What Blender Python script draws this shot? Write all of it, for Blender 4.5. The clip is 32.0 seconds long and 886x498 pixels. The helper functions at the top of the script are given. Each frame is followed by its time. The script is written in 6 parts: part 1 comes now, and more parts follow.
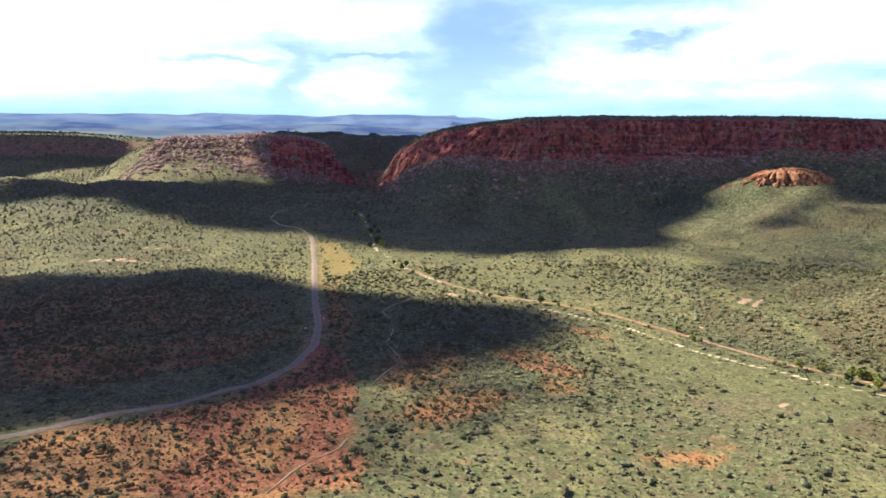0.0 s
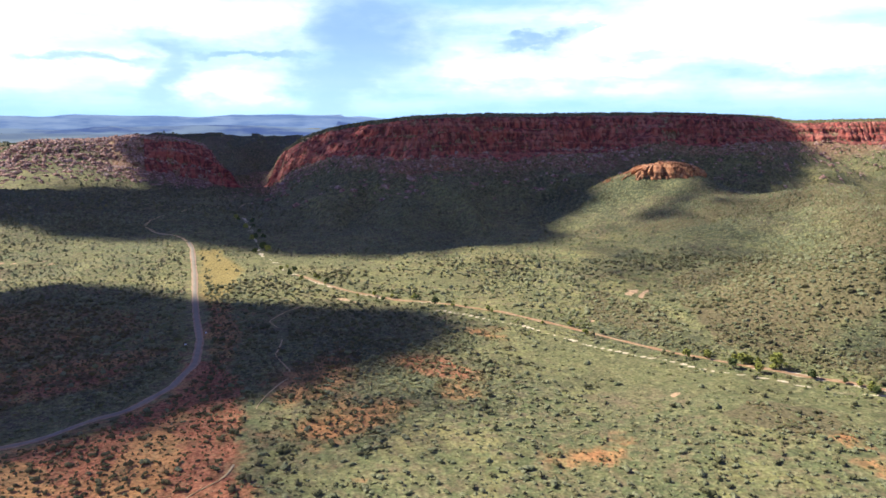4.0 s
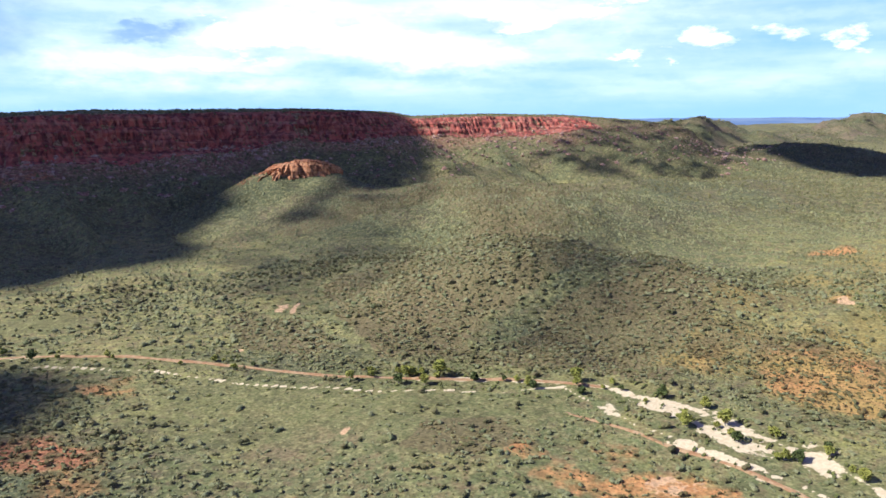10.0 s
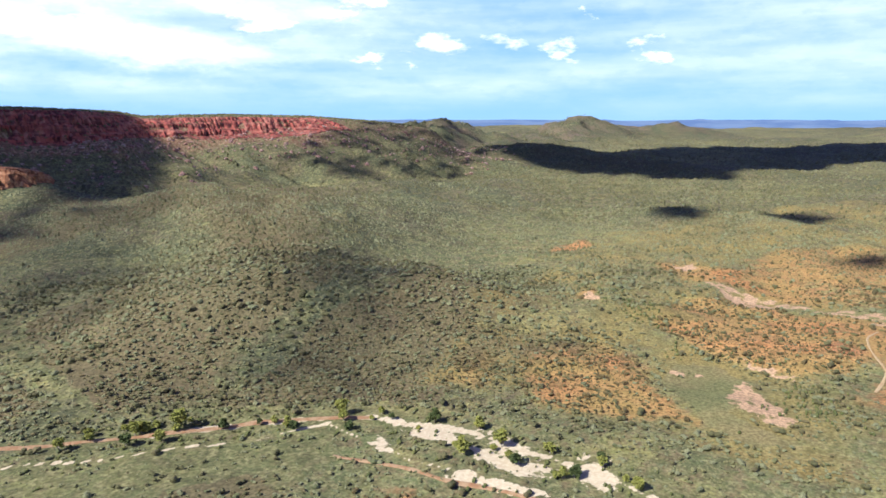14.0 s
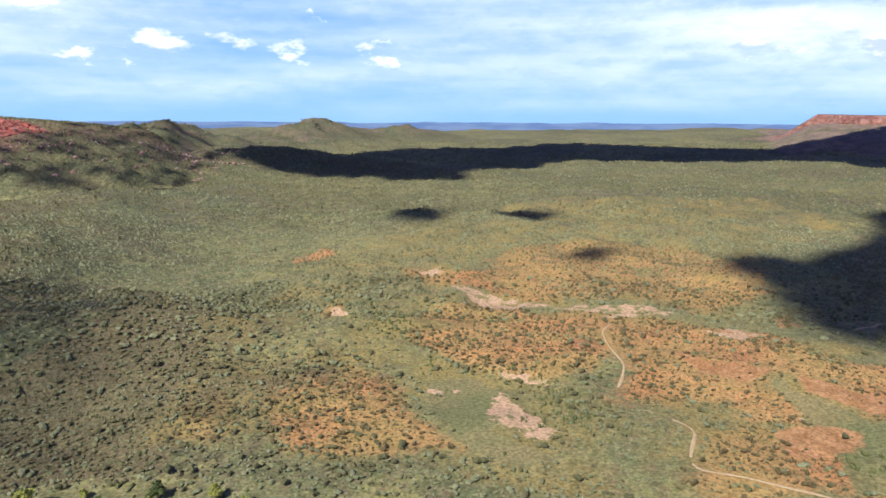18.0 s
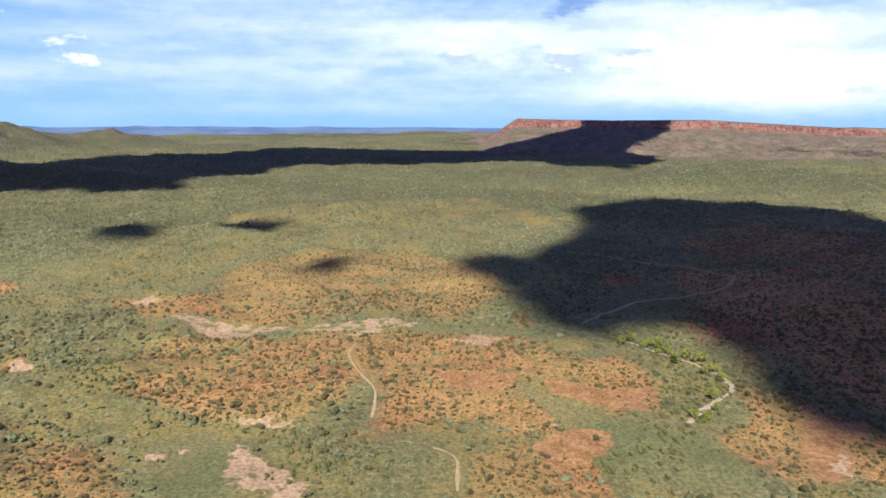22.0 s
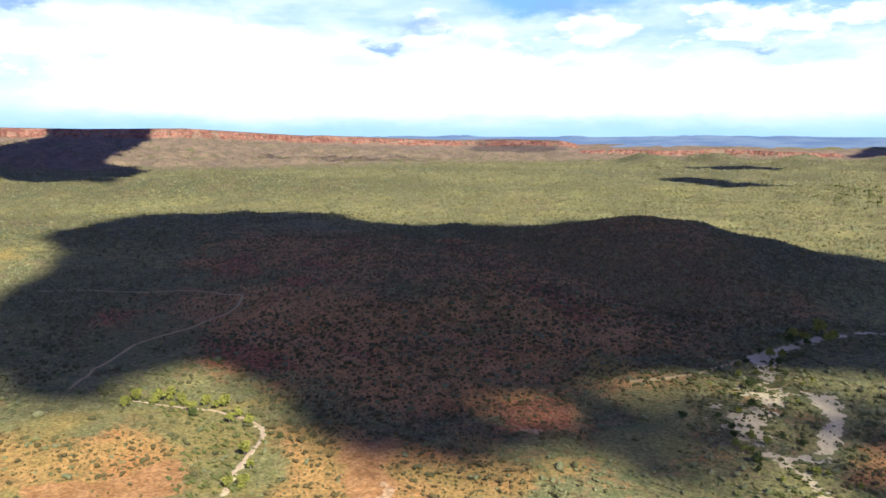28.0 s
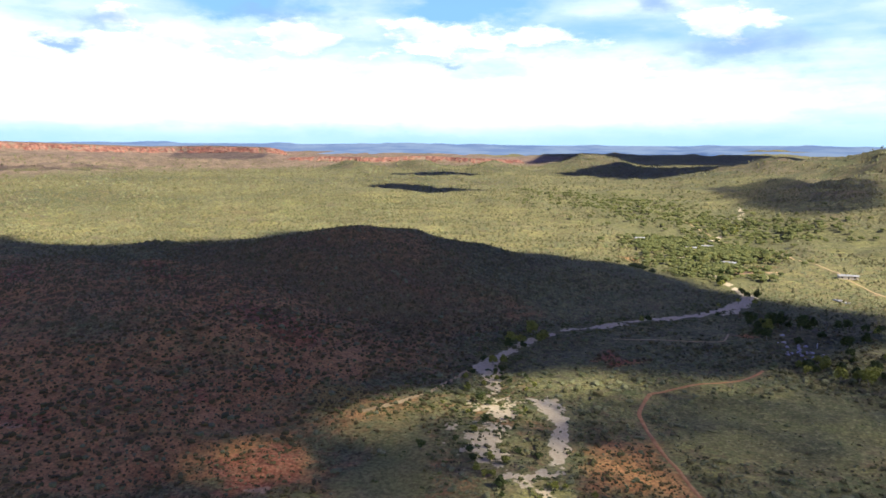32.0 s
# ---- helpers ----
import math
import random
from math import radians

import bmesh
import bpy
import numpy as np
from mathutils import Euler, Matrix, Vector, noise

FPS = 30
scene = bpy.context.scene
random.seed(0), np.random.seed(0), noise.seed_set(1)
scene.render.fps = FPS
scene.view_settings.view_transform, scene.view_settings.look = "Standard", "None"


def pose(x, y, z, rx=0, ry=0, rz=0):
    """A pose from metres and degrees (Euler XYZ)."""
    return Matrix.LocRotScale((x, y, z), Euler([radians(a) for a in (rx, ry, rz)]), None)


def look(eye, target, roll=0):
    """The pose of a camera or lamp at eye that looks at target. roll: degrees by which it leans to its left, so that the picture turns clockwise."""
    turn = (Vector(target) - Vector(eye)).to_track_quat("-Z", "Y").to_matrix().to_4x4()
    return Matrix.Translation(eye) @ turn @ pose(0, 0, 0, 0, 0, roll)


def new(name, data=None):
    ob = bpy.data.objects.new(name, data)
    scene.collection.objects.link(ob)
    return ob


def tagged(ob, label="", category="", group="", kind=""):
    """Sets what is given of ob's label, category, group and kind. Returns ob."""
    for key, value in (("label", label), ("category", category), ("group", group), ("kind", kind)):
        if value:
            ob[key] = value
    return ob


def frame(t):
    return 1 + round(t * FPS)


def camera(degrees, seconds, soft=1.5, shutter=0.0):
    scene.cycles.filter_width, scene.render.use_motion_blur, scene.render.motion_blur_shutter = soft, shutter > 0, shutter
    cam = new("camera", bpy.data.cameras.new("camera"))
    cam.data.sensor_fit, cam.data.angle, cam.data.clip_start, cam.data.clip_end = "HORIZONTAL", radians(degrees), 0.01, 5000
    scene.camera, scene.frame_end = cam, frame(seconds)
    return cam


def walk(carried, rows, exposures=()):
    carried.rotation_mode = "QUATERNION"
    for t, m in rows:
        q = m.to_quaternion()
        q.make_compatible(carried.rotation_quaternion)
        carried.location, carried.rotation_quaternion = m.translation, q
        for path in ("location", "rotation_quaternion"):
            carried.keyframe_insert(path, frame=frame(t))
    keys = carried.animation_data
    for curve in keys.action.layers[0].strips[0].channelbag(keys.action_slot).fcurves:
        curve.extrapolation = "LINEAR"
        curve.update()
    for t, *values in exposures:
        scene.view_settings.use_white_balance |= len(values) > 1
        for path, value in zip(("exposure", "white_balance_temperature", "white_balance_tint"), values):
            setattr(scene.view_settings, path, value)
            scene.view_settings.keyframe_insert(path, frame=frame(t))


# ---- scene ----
import collections

# Camera: a drone at 120 m that flies a slow arc and turns to its right.
cam = camera(63.82, 32.0, soft=1.6)
FLIGHT = [  # seconds, x, y, z, heading (clockwise from +y), pitch, roll
    (0, 0.0, 0.0, 120.0, 0.00, -10.05, 0.77),
    (0.5, -0.0, 0.4, 119.8, 1.38, -10.04, 0.77),
    (1, -0.0, 1.0, 119.5, 2.64, -10.01, 0.78),
    (1.5, -0.0, 1.7, 119.3, 4.11, -9.99, 0.79),
    (2, -0.0, 2.7, 119.1, 5.16, -10.11, 0.78),
    (2.5, 0.1, 4.3, 119.0, 6.07, -10.22, 0.74),
    (4.5, 1.3, 16.5, 119.7, 10.54, -9.96, -0.01),
    (5, 2.0, 20.4, 119.9, 12.81, -10.00, -0.11),
    (5.5, 3.0, 24.7, 120.0, 15.29, -10.08, -0.19),
    (6, 4.2, 29.1, 120.1, 17.73, -10.15, -0.23),
    (6.5, 5.7, 33.5, 120.1, 20.26, -10.22, -0.28),
    (7, 7.4, 37.9, 120.2, 22.77, -10.27, -0.29),
    (7.5, 9.2, 42.3, 120.3, 25.28, -10.28, -0.30),
    (8, 11.3, 46.5, 120.3, 27.71, -10.29, -0.35),
    (8.5, 13.5, 50.6, 120.3, 30.17, -10.30, -0.32),
    (9, 15.8, 54.7, 120.2, 32.59, -10.34, -0.32),
    (9.5, 18.3, 58.6, 120.2, 35.17, -10.35, -0.33),
    (10, 20.9, 62.4, 120.2, 37.56, -10.38, -0.34),
    (10.5, 23.7, 66.1, 120.2, 40.08, -10.41, -0.36),
    (11, 26.7, 69.6, 120.2, 42.51, -10.44, -0.33),
    (11.5, 29.7, 72.9, 120.2, 45.00, -10.46, -0.33),
    (12, 32.9, 76.0, 120.3, 47.54, -10.46, -0.32),
    (12.5, 36.3, 79.1, 120.3, 49.99, -10.47, -0.31),
    (13, 39.9, 82.0, 120.4, 52.49, -10.45, -0.21),
    (13.5, 43.6, 84.8, 120.5, 54.93, -10.42, -0.12),
    (14, 47.6, 87.4, 120.6, 57.44, -10.37, 0.01),
    (14.5, 51.6, 89.8, 120.7, 59.87, -10.37, 0.07),
    (16.5, 69.0, 98.0, 120.6, 69.64, -10.19, 0.30),
    (17, 73.5, 99.4, 120.5, 72.26, -10.18, 0.33),
    (17.5, 78.1, 100.6, 120.4, 75.51, -10.18, 0.22),
    (18, 82.8, 101.7, 120.4, 78.28, -10.16, 0.23),
    (18.5, 87.5, 102.7, 120.3, 81.00, -10.12, 0.18),
    (19, 92.2, 103.7, 120.2, 83.72, -10.11, 0.19),
    (19.5, 96.8, 104.5, 120.2, 86.52, -10.06, 0.16),
    (20, 101.4, 105.1, 120.2, 89.20, -10.00, 0.29),
    (20.5, 106.0, 105.5, 120.2, 92.01, -9.93, 0.22),
    (21, 110.5, 105.6, 120.2, 94.61, -9.90, 0.23),
    (21.5, 114.9, 105.5, 120.3, 97.28, -9.85, 0.18),
    (22, 119.4, 105.2, 120.3, 99.99, -9.78, 0.17),
    (22.5, 123.9, 104.6, 120.4, 103.08, -9.74, 0.11),
    (23, 128.2, 103.7, 120.5, 106.59, -9.66, -0.05),
    (23.5, 132.5, 102.5, 120.5, 109.92, -9.62, -0.09),
    (24, 136.8, 101.1, 120.6, 113.19, -9.61, -0.09),
    (24.5, 141.1, 99.3, 120.7, 116.57, -9.55, -0.12),
    (25, 145.2, 97.4, 120.8, 119.88, -9.54, -0.21),
    (25.5, 149.3, 95.2, 120.9, 123.15, -9.51, -0.12),
    (26, 153.3, 92.9, 121.0, 126.79, -9.47, -0.11),
    (26.5, 157.0, 90.4, 121.1, 130.13, -9.42, -0.14),
    (28.5, 170.0, 79.0, 121.6, 142.67, -8.99, 0.01),
    (29, 172.7, 75.6, 121.7, 145.82, -8.92, 0.09),
    (29.5, 175.3, 72.0, 121.8, 148.84, -8.81, 0.10),
    (30, 177.7, 68.3, 121.9, 151.86, -8.71, 0.16),
    (30.5, 180.1, 64.5, 122.0, 154.68, -8.68, 0.19),
    (31, 182.3, 60.5, 122.2, 157.41, -8.62, 0.22),
    (31.5, 184.5, 56.4, 122.3, 160.07, -8.57, 0.28),
    (32, 186.6, 52.4, 122.4, 162.53, -8.51, 0.32),
]


def flown(x, y, z, heading, pitch, roll):
    h, p = radians(heading), radians(pitch)
    ahead = Vector((math.sin(h) * math.cos(p), math.cos(h) * math.cos(p), math.sin(p)))
    return look((x, y, z), Vector((x, y, z)) + ahead * 100, roll)


walk(cam, [(t, flown(*r)) for t, *r in FLIGHT],
     exposures=[(0, 0.76, 6400, 14), (5, 0.70, 6150, 15), (10, 0.54, 5850, 16), (14, 0.44, 5750, 17), (19, 0.25, 5850, 17), (22, 0.22, 5900, 15), (25, 0.36, 6100, 11), (26.5, 0.48, 6250, 10), (29, 0.60, 6600, 11), (32, 0.66, 6700, 12)])

# ---- sky and sun ----
SUN_HEADING, SUN_HIGH = 290.0, 40.0
TO_SUN = Vector((math.sin(radians(SUN_HEADING)) * math.cos(radians(SUN_HIGH)), math.cos(radians(SUN_HEADING)) * math.cos(radians(SUN_HIGH)),
                 math.sin(radians(SUN_HIGH))))


class Nodes:
    """A short way to write node trees."""

    def __init__(self, tree):
        self.tree = tree

    def add(self, kind, ins=None, **props):
        n = self.tree.nodes.new(kind)
        if "operation" in props:
            n.operation = props["operation"]
        if "use_clamp" in props:
            n.use_clamp = props["use_clamp"]
        if "interpolation_type" in props:
            n.interpolation_type = props["interpolation_type"]
        if "data_type" in props:
            n.data_type = props["data_type"]
        if "blend_type" in props:
            n.blend_type = props["blend_type"]
        if "attribute_name" in props:
            n.attribute_name = props["attribute_name"]
        if "sky_type" in props:
            n.sky_type = props["sky_type"]
        if "sun_disc" in props:
            n.sun_disc = props["sun_disc"]
        if "sun_elevation" in props:
            n.sun_elevation = props["sun_elevation"]
        if "sun_rotation" in props:
            n.sun_rotation = props["sun_rotation"]
        if "altitude" in props:
            n.altitude = props["altitude"]
        if "air_density" in props:
            n.air_density = props["air_density"]
        if "dust_density" in props:
            n.dust_density = props["dust_density"]
        if "ozone_density" in props:
            n.ozone_density = props["ozone_density"]
        for k, v in (ins or {}).items():
            self.feed(n.inputs[k], v)
        return n

    def feed(self, socket, v):
        if isinstance(v, bpy.types.NodeSocket):
            self.tree.links.new(v, socket)
        elif isinstance(v, bpy.types.Node):
            self.tree.links.new(v.outputs[0], socket)
        else:
            socket.default_value = v

    def math(self, op, a, b=0.0, c=0.0, clamp=False):
        return self.add("ShaderNodeMath", {0: a, 1: b, 2: c}, operation=op, use_clamp=clamp).outputs[0]

    def ramp(self, v, a, b, lo=0.0, hi=1.0):
        return self.add("ShaderNodeMapRange", {0: v, 1: a, 2: b, 3: lo, 4: hi}, interpolation_type="SMOOTHSTEP").outputs[0]

    def mix(self, f, a, b, blend="MIX"):
        n = self.add("ShaderNodeMix", data_type="RGBA", blend_type=blend)
        for s, v in ((n.inputs[0], f), (n.inputs[6], a), (n.inputs[7], b)):
            if isinstance(v, tuple) and len(v) == 3:
                v = (*v, 1.0)
            self.feed(s, v)
        return n.outputs[2]

    def noise(self, vec, scale, detail=4.0, rough=0.55, out=0, distortion=0.0):
        return self.add("ShaderNodeTexNoise", {"Vector": vec, "Scale": scale, "Detail": detail, "Roughness": rough, "Distortion": distortion}).outputs[out]


# The sky's features: compass heading, height above the horizon, half-width, half-height (degrees), strength.
WHITE_HEAPS = [(-27, 5.5, 9, 3.4, 0.55), (-10, 8.2, 5, 1.4, 0.45), (-7, 2.2, 2.6, 1.2, 0.55), (27, 7.4, 9, 2.0, 0.26), (16, 4.0, 7, 1.0, 0.40), (31, 5.6, 9, 1.2, 0.34), (24, 3.0, 6, 0.8, 0.10), (45, 8.4, 9, 1.4, 0.24),
               (37, 5.0, 7, 0.9, 0.42), (123, 5.2, 8, 3.2, 0.50), (138, 2.6, 26, 2.0, 0.34), (141, 6.0, 7, 2.4, 0.34), (158, 3.2, 13, 2.6, 0.32), (178, 3.4, 14, 2.6, 0.32), (149, 10.0, 4, 0.9, -0.5), (164, 10.2, 5, 1.1, -0.6), (103, 6.8, 18, 2.6, 0.30)]
PUFFS = [(19.5, 6.5, 2.6, 1.6), (23.5, 5.4, 3.4, 1.4), (29, 6.6, 3.6, 1.2), (34, 5.7, 4.2, 1.2), (39, 5.4, 3.0, 1.0), (43, 7.2, 4.0, 1.0), (57, 5.6, 2.3, 1.3), (62, 5.5, 2.0, 1.1), (66, 5.7, 2.2, 0.9), (70, 7.9, 1.4, 0.5), (74, 5.1, 1.8, 0.8), (49, 8.3, 3.5, 1.3), (53, 4.7, 3.0, 0.5), (102, 5.2, 5.2, 1.0), (116, 5.4, 4.4, 1.6),
         (109, 4.9, 3.4, 1.2), (124, 5.0, 5.0, 1.2), (139, 8.0, 5.2, 1.7), (146, 7.2, 4.0, 1.5), (131, 2.6, 6.0, 0.7), (149, 5.3, 1.6, 0.6), (152, 7.4, 4.0, 1.6), (161, 7.8, 5.0, 1.8), (171, 7.6, 5.0, 2.0), (184, 8.6, 5.0, 1.8), (166, 4.8, 5.0, 1.1), (179, 4.8, 5.0, 1.1)]
SHOWERS = [(-12, 3.2, 2.2, 3.6, 0.65), (0.5, 3.6, 4.0, 5.0, 0.75), (3, 6.4, 6.5, 4.0, 0.80), (-17, 4.6, 6, 0.5, 0.55), (-6, 4.9, 8, 0.45, 0.60), (-24, 9.2, 5, 0.8, 0.8), (15, 6.2, 2.8, 0.55, 0.65), (-30, 4.4, 5, 0.4, 0.4), (22, 3.3, 6, 0.35, 0.4),
           (110, 9.4, 2.4, 0.7, 0.7), (134.5, 6.9, 1.3, 0.5, 0.7), (137, 8.3, 3.4, 0.8, 0.55), (184, 7.0, 5, 1.3, 0.65), (178, 10.4, 3, 1.2, 0.6), (150, 9.6, 5, 0.8, 0.5), (147, 6.3, 3.5, 0.4, 0.4), (163, 6.2, 2.4, 0.35, 0.6)]


def build_sky():
    world = bpy.data.worlds.new("sky")
    scene.world = world
    world.use_nodes = True
    world.node_tree.nodes.clear()
    n = Nodes(world.node_tree)
    ray = n.add("ShaderNodeTexCoord").outputs["Generated"]
    xyz = n.add("ShaderNodeSeparateXYZ", {0: ray})
    up = n.math("MAXIMUM", xyz.outputs[2], 0.0)
    sky = n.add("ShaderNodeTexSky", sky_type="NISHITA", sun_disc=False, sun_elevation=radians(SUN_HIGH), sun_rotation=radians(SUN_HEADING),
                altitude=600, air_density=1.0, dust_density=0.6, ozone_density=1.4)
    blue = n.mix(1.0, sky.outputs[0], (0.055, 0.058, 0.135), "MULTIPLY")

    def heap(lift, scale, detail, stretch=2.6, rough_ness=0.55):
        v = n.add("ShaderNodeCombineXYZ", {0: xyz.outputs[0], 1: xyz.outputs[1], 2: n.math("MULTIPLY_ADD", xyz.outputs[2], stretch, lift)}).outputs[0]
        return n.noise(v, scale, detail, rough_ness)

    # Compass heading from due east, and height, both in degrees and shaken by noise so that nothing has a smooth rim.
    east = n.math("MULTIPLY", n.math("ARCTAN2", n.math("MULTIPLY", xyz.outputs[1], -1.0), xyz.outputs[0]), 57.2958)
    height = n.math("MULTIPLY", n.math("ARCSINE", xyz.outputs[2]), 57.2958)
    sway, bob = heap(0.2, 9.0, 5.0, 2.2), heap(3.1, 11.0, 6.0, 2.6, 0.6)
    head = n.math("MULTIPLY_ADD", n.math("SUBTRACT", sway, 0.5), 13.0, east)
    tall = n.math("MULTIPLY_ADD", n.math("SUBTRACT", bob, 0.5), 4.2, height)

    def spot(az, el, wide, high, gain=1.0):
        a = n.math("MULTIPLY", n.math("SUBTRACT", head, az - 90.0), 1.0 / wide)
        b = n.math("MULTIPLY", n.math("SUBTRACT", tall, el), 1.0 / high)
        q = n.math("MULTIPLY_ADD", a, a, n.math("MULTIPLY", b, b))
        return n.math("MULTIPLY", n.math("EXPONENT", n.math("MULTIPLY", q, -0.9)), gain)

    def total(spots, op="ADD"):
        sums = spot(*spots[0])
        for item in spots[1:]:
            sums = n.math(op, sums, spot(*item))
        return sums

    broad, heaps, above = heap(0.7, 2.3, 3.0, 2.0), heap(0.4, 9.5, 10.0, 2.8, 0.6), heap(0.4 + 0.035, 9.5, 10.0, 2.8, 0.6)
    streaks = heap(1.9, 3.4, 4.0, 9.0, 0.5)
    low = n.ramp(height, 0.1, 2.6)
    # White cloud and thin veils that thicken upwards.
    veil = n.math("ADD", n.math("MULTIPLY_ADD", streaks, 0.5, 0.20), n.math("MULTIPLY", heaps, 0.22))
    veil = n.math("ADD", veil, n.math("MULTIPLY", total(WHITE_HEAPS), 0.75))
    thin = n.math("MULTIPLY", n.ramp(veil, 0.32, 1.02), n.math("MULTIPLY_ADD", low, 0.8, 0.2))
    puffs = n.math("ADD", total([(*p, 0.75) for p in PUFFS], "MAXIMUM"), n.math("MULTIPLY", n.math("SUBTRACT", heaps, 0.5), 1.9))
    puff = n.ramp(puffs, 0.26, 0.78)
    cover = n.math("MAXIMUM", thin, puff)
    shade = n.ramp(n.math("SUBTRACT", heaps, above), -0.085, 0.03)
    white = n.mix(shade, (0.60, 0.69, 0.88), (1.05, 1.08, 1.13))
    white = n.mix(n.math("MULTIPLY_ADD", puff, 0.75, 0.25), (0.98, 1.04, 1.10), white)
    white = n.mix(n.math("MULTIPLY", n.ramp(veil, 0.80, 1.10), 0.7), white, (1.10, 1.12, 1.16))
    # Grey bases and showers.
    rain = n.math("MULTIPLY", n.ramp(n.math("ADD", total(SHOWERS, "MAXIMUM"), n.math("MULTIPLY", n.math("SUBTRACT", heaps, 0.5), 0.5)), 0.18, 0.72), 0.90)
    clear = n.mix(n.ramp(height, 0.2, 9.0), (0.29, 0.54, 0.83), (0.19, 0.42, 0.77))
    # Overhead: cloud bases in shade with blue between.
    overhead = n.ramp(up, 0.17, 0.30)
    bases = n.mix(n.ramp(n.math("ADD", n.math("MULTIPLY", broad, 0.6), n.math("MULTIPLY", heaps, 0.4)), 0.42, 0.58), blue, (0.038, 0.041, 0.160))
    sight = n.mix(cover, clear, white)
    sight = n.mix(rain, sight, n.mix(n.ramp(height, 1.0, 8.0), (0.33, 0.53, 0.76), (0.21, 0.36, 0.62)))
    sight = n.mix(overhead, sight, bases)
    ground = n.ramp(xyz.outputs[2], -0.03, 0.0)
    whole = n.mix(ground, (0.16, 0.13, 0.09), sight)
    out = n.add("ShaderNodeBackground", {"Color": whole, "Strength": 1.0})
    n.add("ShaderNodeOutputWorld", {0: out})


build_sky()
sun_data = bpy.data.lights.new("sun", "SUN")
sun_data.energy, sun_data.angle, sun_data.color = 5.2, radians(0.65), (1.0, 0.95, 0.85)
sun = new("sun", sun_data)
sun.matrix_world = look(TO_SUN * 900, (0, 0, 0))

# ---- materials ----


def material(name, rough_ness=0.9):
    m = bpy.data.materials.new(name)
    m.use_nodes = True
    m.node_tree.nodes.clear()
    n = Nodes(m.node_tree)
    bsdf = n.add("ShaderNodeBsdfPrincipled", {"Roughness": rough_ness, "Specular IOR Level": 0.2})
    n.add("ShaderNodeOutputMaterial", {0: bsdf.outputs[0]})
    return m, n, bsdf


def ground_material():
    m, n, bsdf = material("bush_ground", 0.95)
    p = n.add("ShaderNodeNewGeometry").outputs["Position"]

    def att(name):
        return n.add("ShaderNodeAttribute", attribute_name=name).outputs["Fac"]

    big, mid, small, grit = n.noise(p, 0.006, 5, 0.6), n.noise(p, 0.03, 6, 0.6), n.noise(p, 0.16, 5, 0.6), n.noise(p, 0.7, 4, 0.65)
    tuft = n.add("ShaderNodeTexVoronoi", {"Vector": p, "Scale": 0.55, "Randomness": 1.0}).outputs["Distance"]
    scrub = n.add("ShaderNodeTexVoronoi", {"Vector": p, "Scale": 0.15, "Randomness": 1.0})
    # Grass and herbs, from straw to olive.
    grass = n.mix(n.ramp(big, 0.36, 0.62), (0.205, 0.206, 0.070), (0.280, 0.258, 0.092))
    grass = n.mix(n.ramp(mid, 0.40, 0.66), grass, (0.150, 0.164, 0.064))
    grass = n.mix(n.math("MULTIPLY", n.ramp(n.noise(p, 0.0042, 6, 0.62), 0.46, 0.60), 0.8), grass, (0.122, 0.134, 0.060))
    grass = n.mix(n.math('MULTIPLY', n.ramp(n.noise(p, 0.0085, 5, 0.6), 0.55, 0.66), 0.7), grass, (0.285, 0.262, 0.078))
    grass = n.mix(n.math('MULTIPLY', n.ramp(n.noise(p, 0.011, 6, 0.65), 0.56, 0.66), 0.6), grass, (0.185, 0.118, 0.076))
    belt = n.add('ShaderNodeMapping', {'Vector': p, 'Rotation': (0, 0, 0.5), 'Scale': (0.0022, 0.0062, 1.0)}).outputs[0]
    belts = n.noise(belt, 1.0, 6, 0.65)
    grass = n.mix(n.math('MULTIPLY', n.ramp(belts, 0.52, 0.60), 0.7), grass, (0.120, 0.146, 0.056))
    grass = n.mix(n.math('MULTIPLY', n.ramp(belts, 0.46, 0.40), 0.55), grass, (0.31, 0.268, 0.095))
    grass = n.mix(n.ramp(small, 0.42, 0.70), grass, (0.200, 0.150, 0.075))
    # Bare red earth shows through where the grass is thin.
    earth = n.mix(n.ramp(mid, 0.35, 0.65), (0.47, 0.222, 0.078), (0.52, 0.275, 0.105))
    earth = n.mix(n.math("MULTIPLY", n.ramp(n.noise(p, 0.06, 5, 0.6), 0.50, 0.70), 0.55), earth, (0.35, 0.125, 0.046))
    deep = n.math("ADD", att("deep"), n.math("MULTIPLY", n.math("SUBTRACT", small, 0.5), 0.9))
    earth = n.mix(n.ramp(deep, 0.30, 0.62), earth, n.mix(n.ramp(grit, 0.35, 0.65), (0.36, 0.120, 0.055), (0.43, 0.180, 0.085)))
    bare = n.math("ADD", att("red"), n.math("ADD", n.math("MULTIPLY", n.math("SUBTRACT", small, 0.5), 0.8), n.math("MULTIPLY", n.math("SUBTRACT", mid, 0.5), 1.1)))
    open_earth = n.ramp(bare, 0.24, 0.70)
    col = n.mix(open_earth, grass, earth)
    grown = n.math("MULTIPLY_ADD", open_earth, -0.6, 1.0)
    # Green flats.
    lush = n.math("ADD", att("green"), n.math("MULTIPLY", n.math("SUBTRACT", mid, 0.5), 1.2))
    col = n.mix(n.math("MULTIPLY", n.ramp(lush, 0.30, 0.75), 0.75), col, n.mix(small, (0.118, 0.132, 0.048), (0.195, 0.185, 0.070)))
    # Rocky slopes, red stone with pale blocks.
    stone = n.math("ADD", att("stone"), n.math("MULTIPLY", n.math("SUBTRACT", small, 0.5), 1.1))
    blocks = n.add("ShaderNodeTexVoronoi", {"Vector": p, "Scale": 0.28, "Randomness": 1.0}).outputs["Color"]
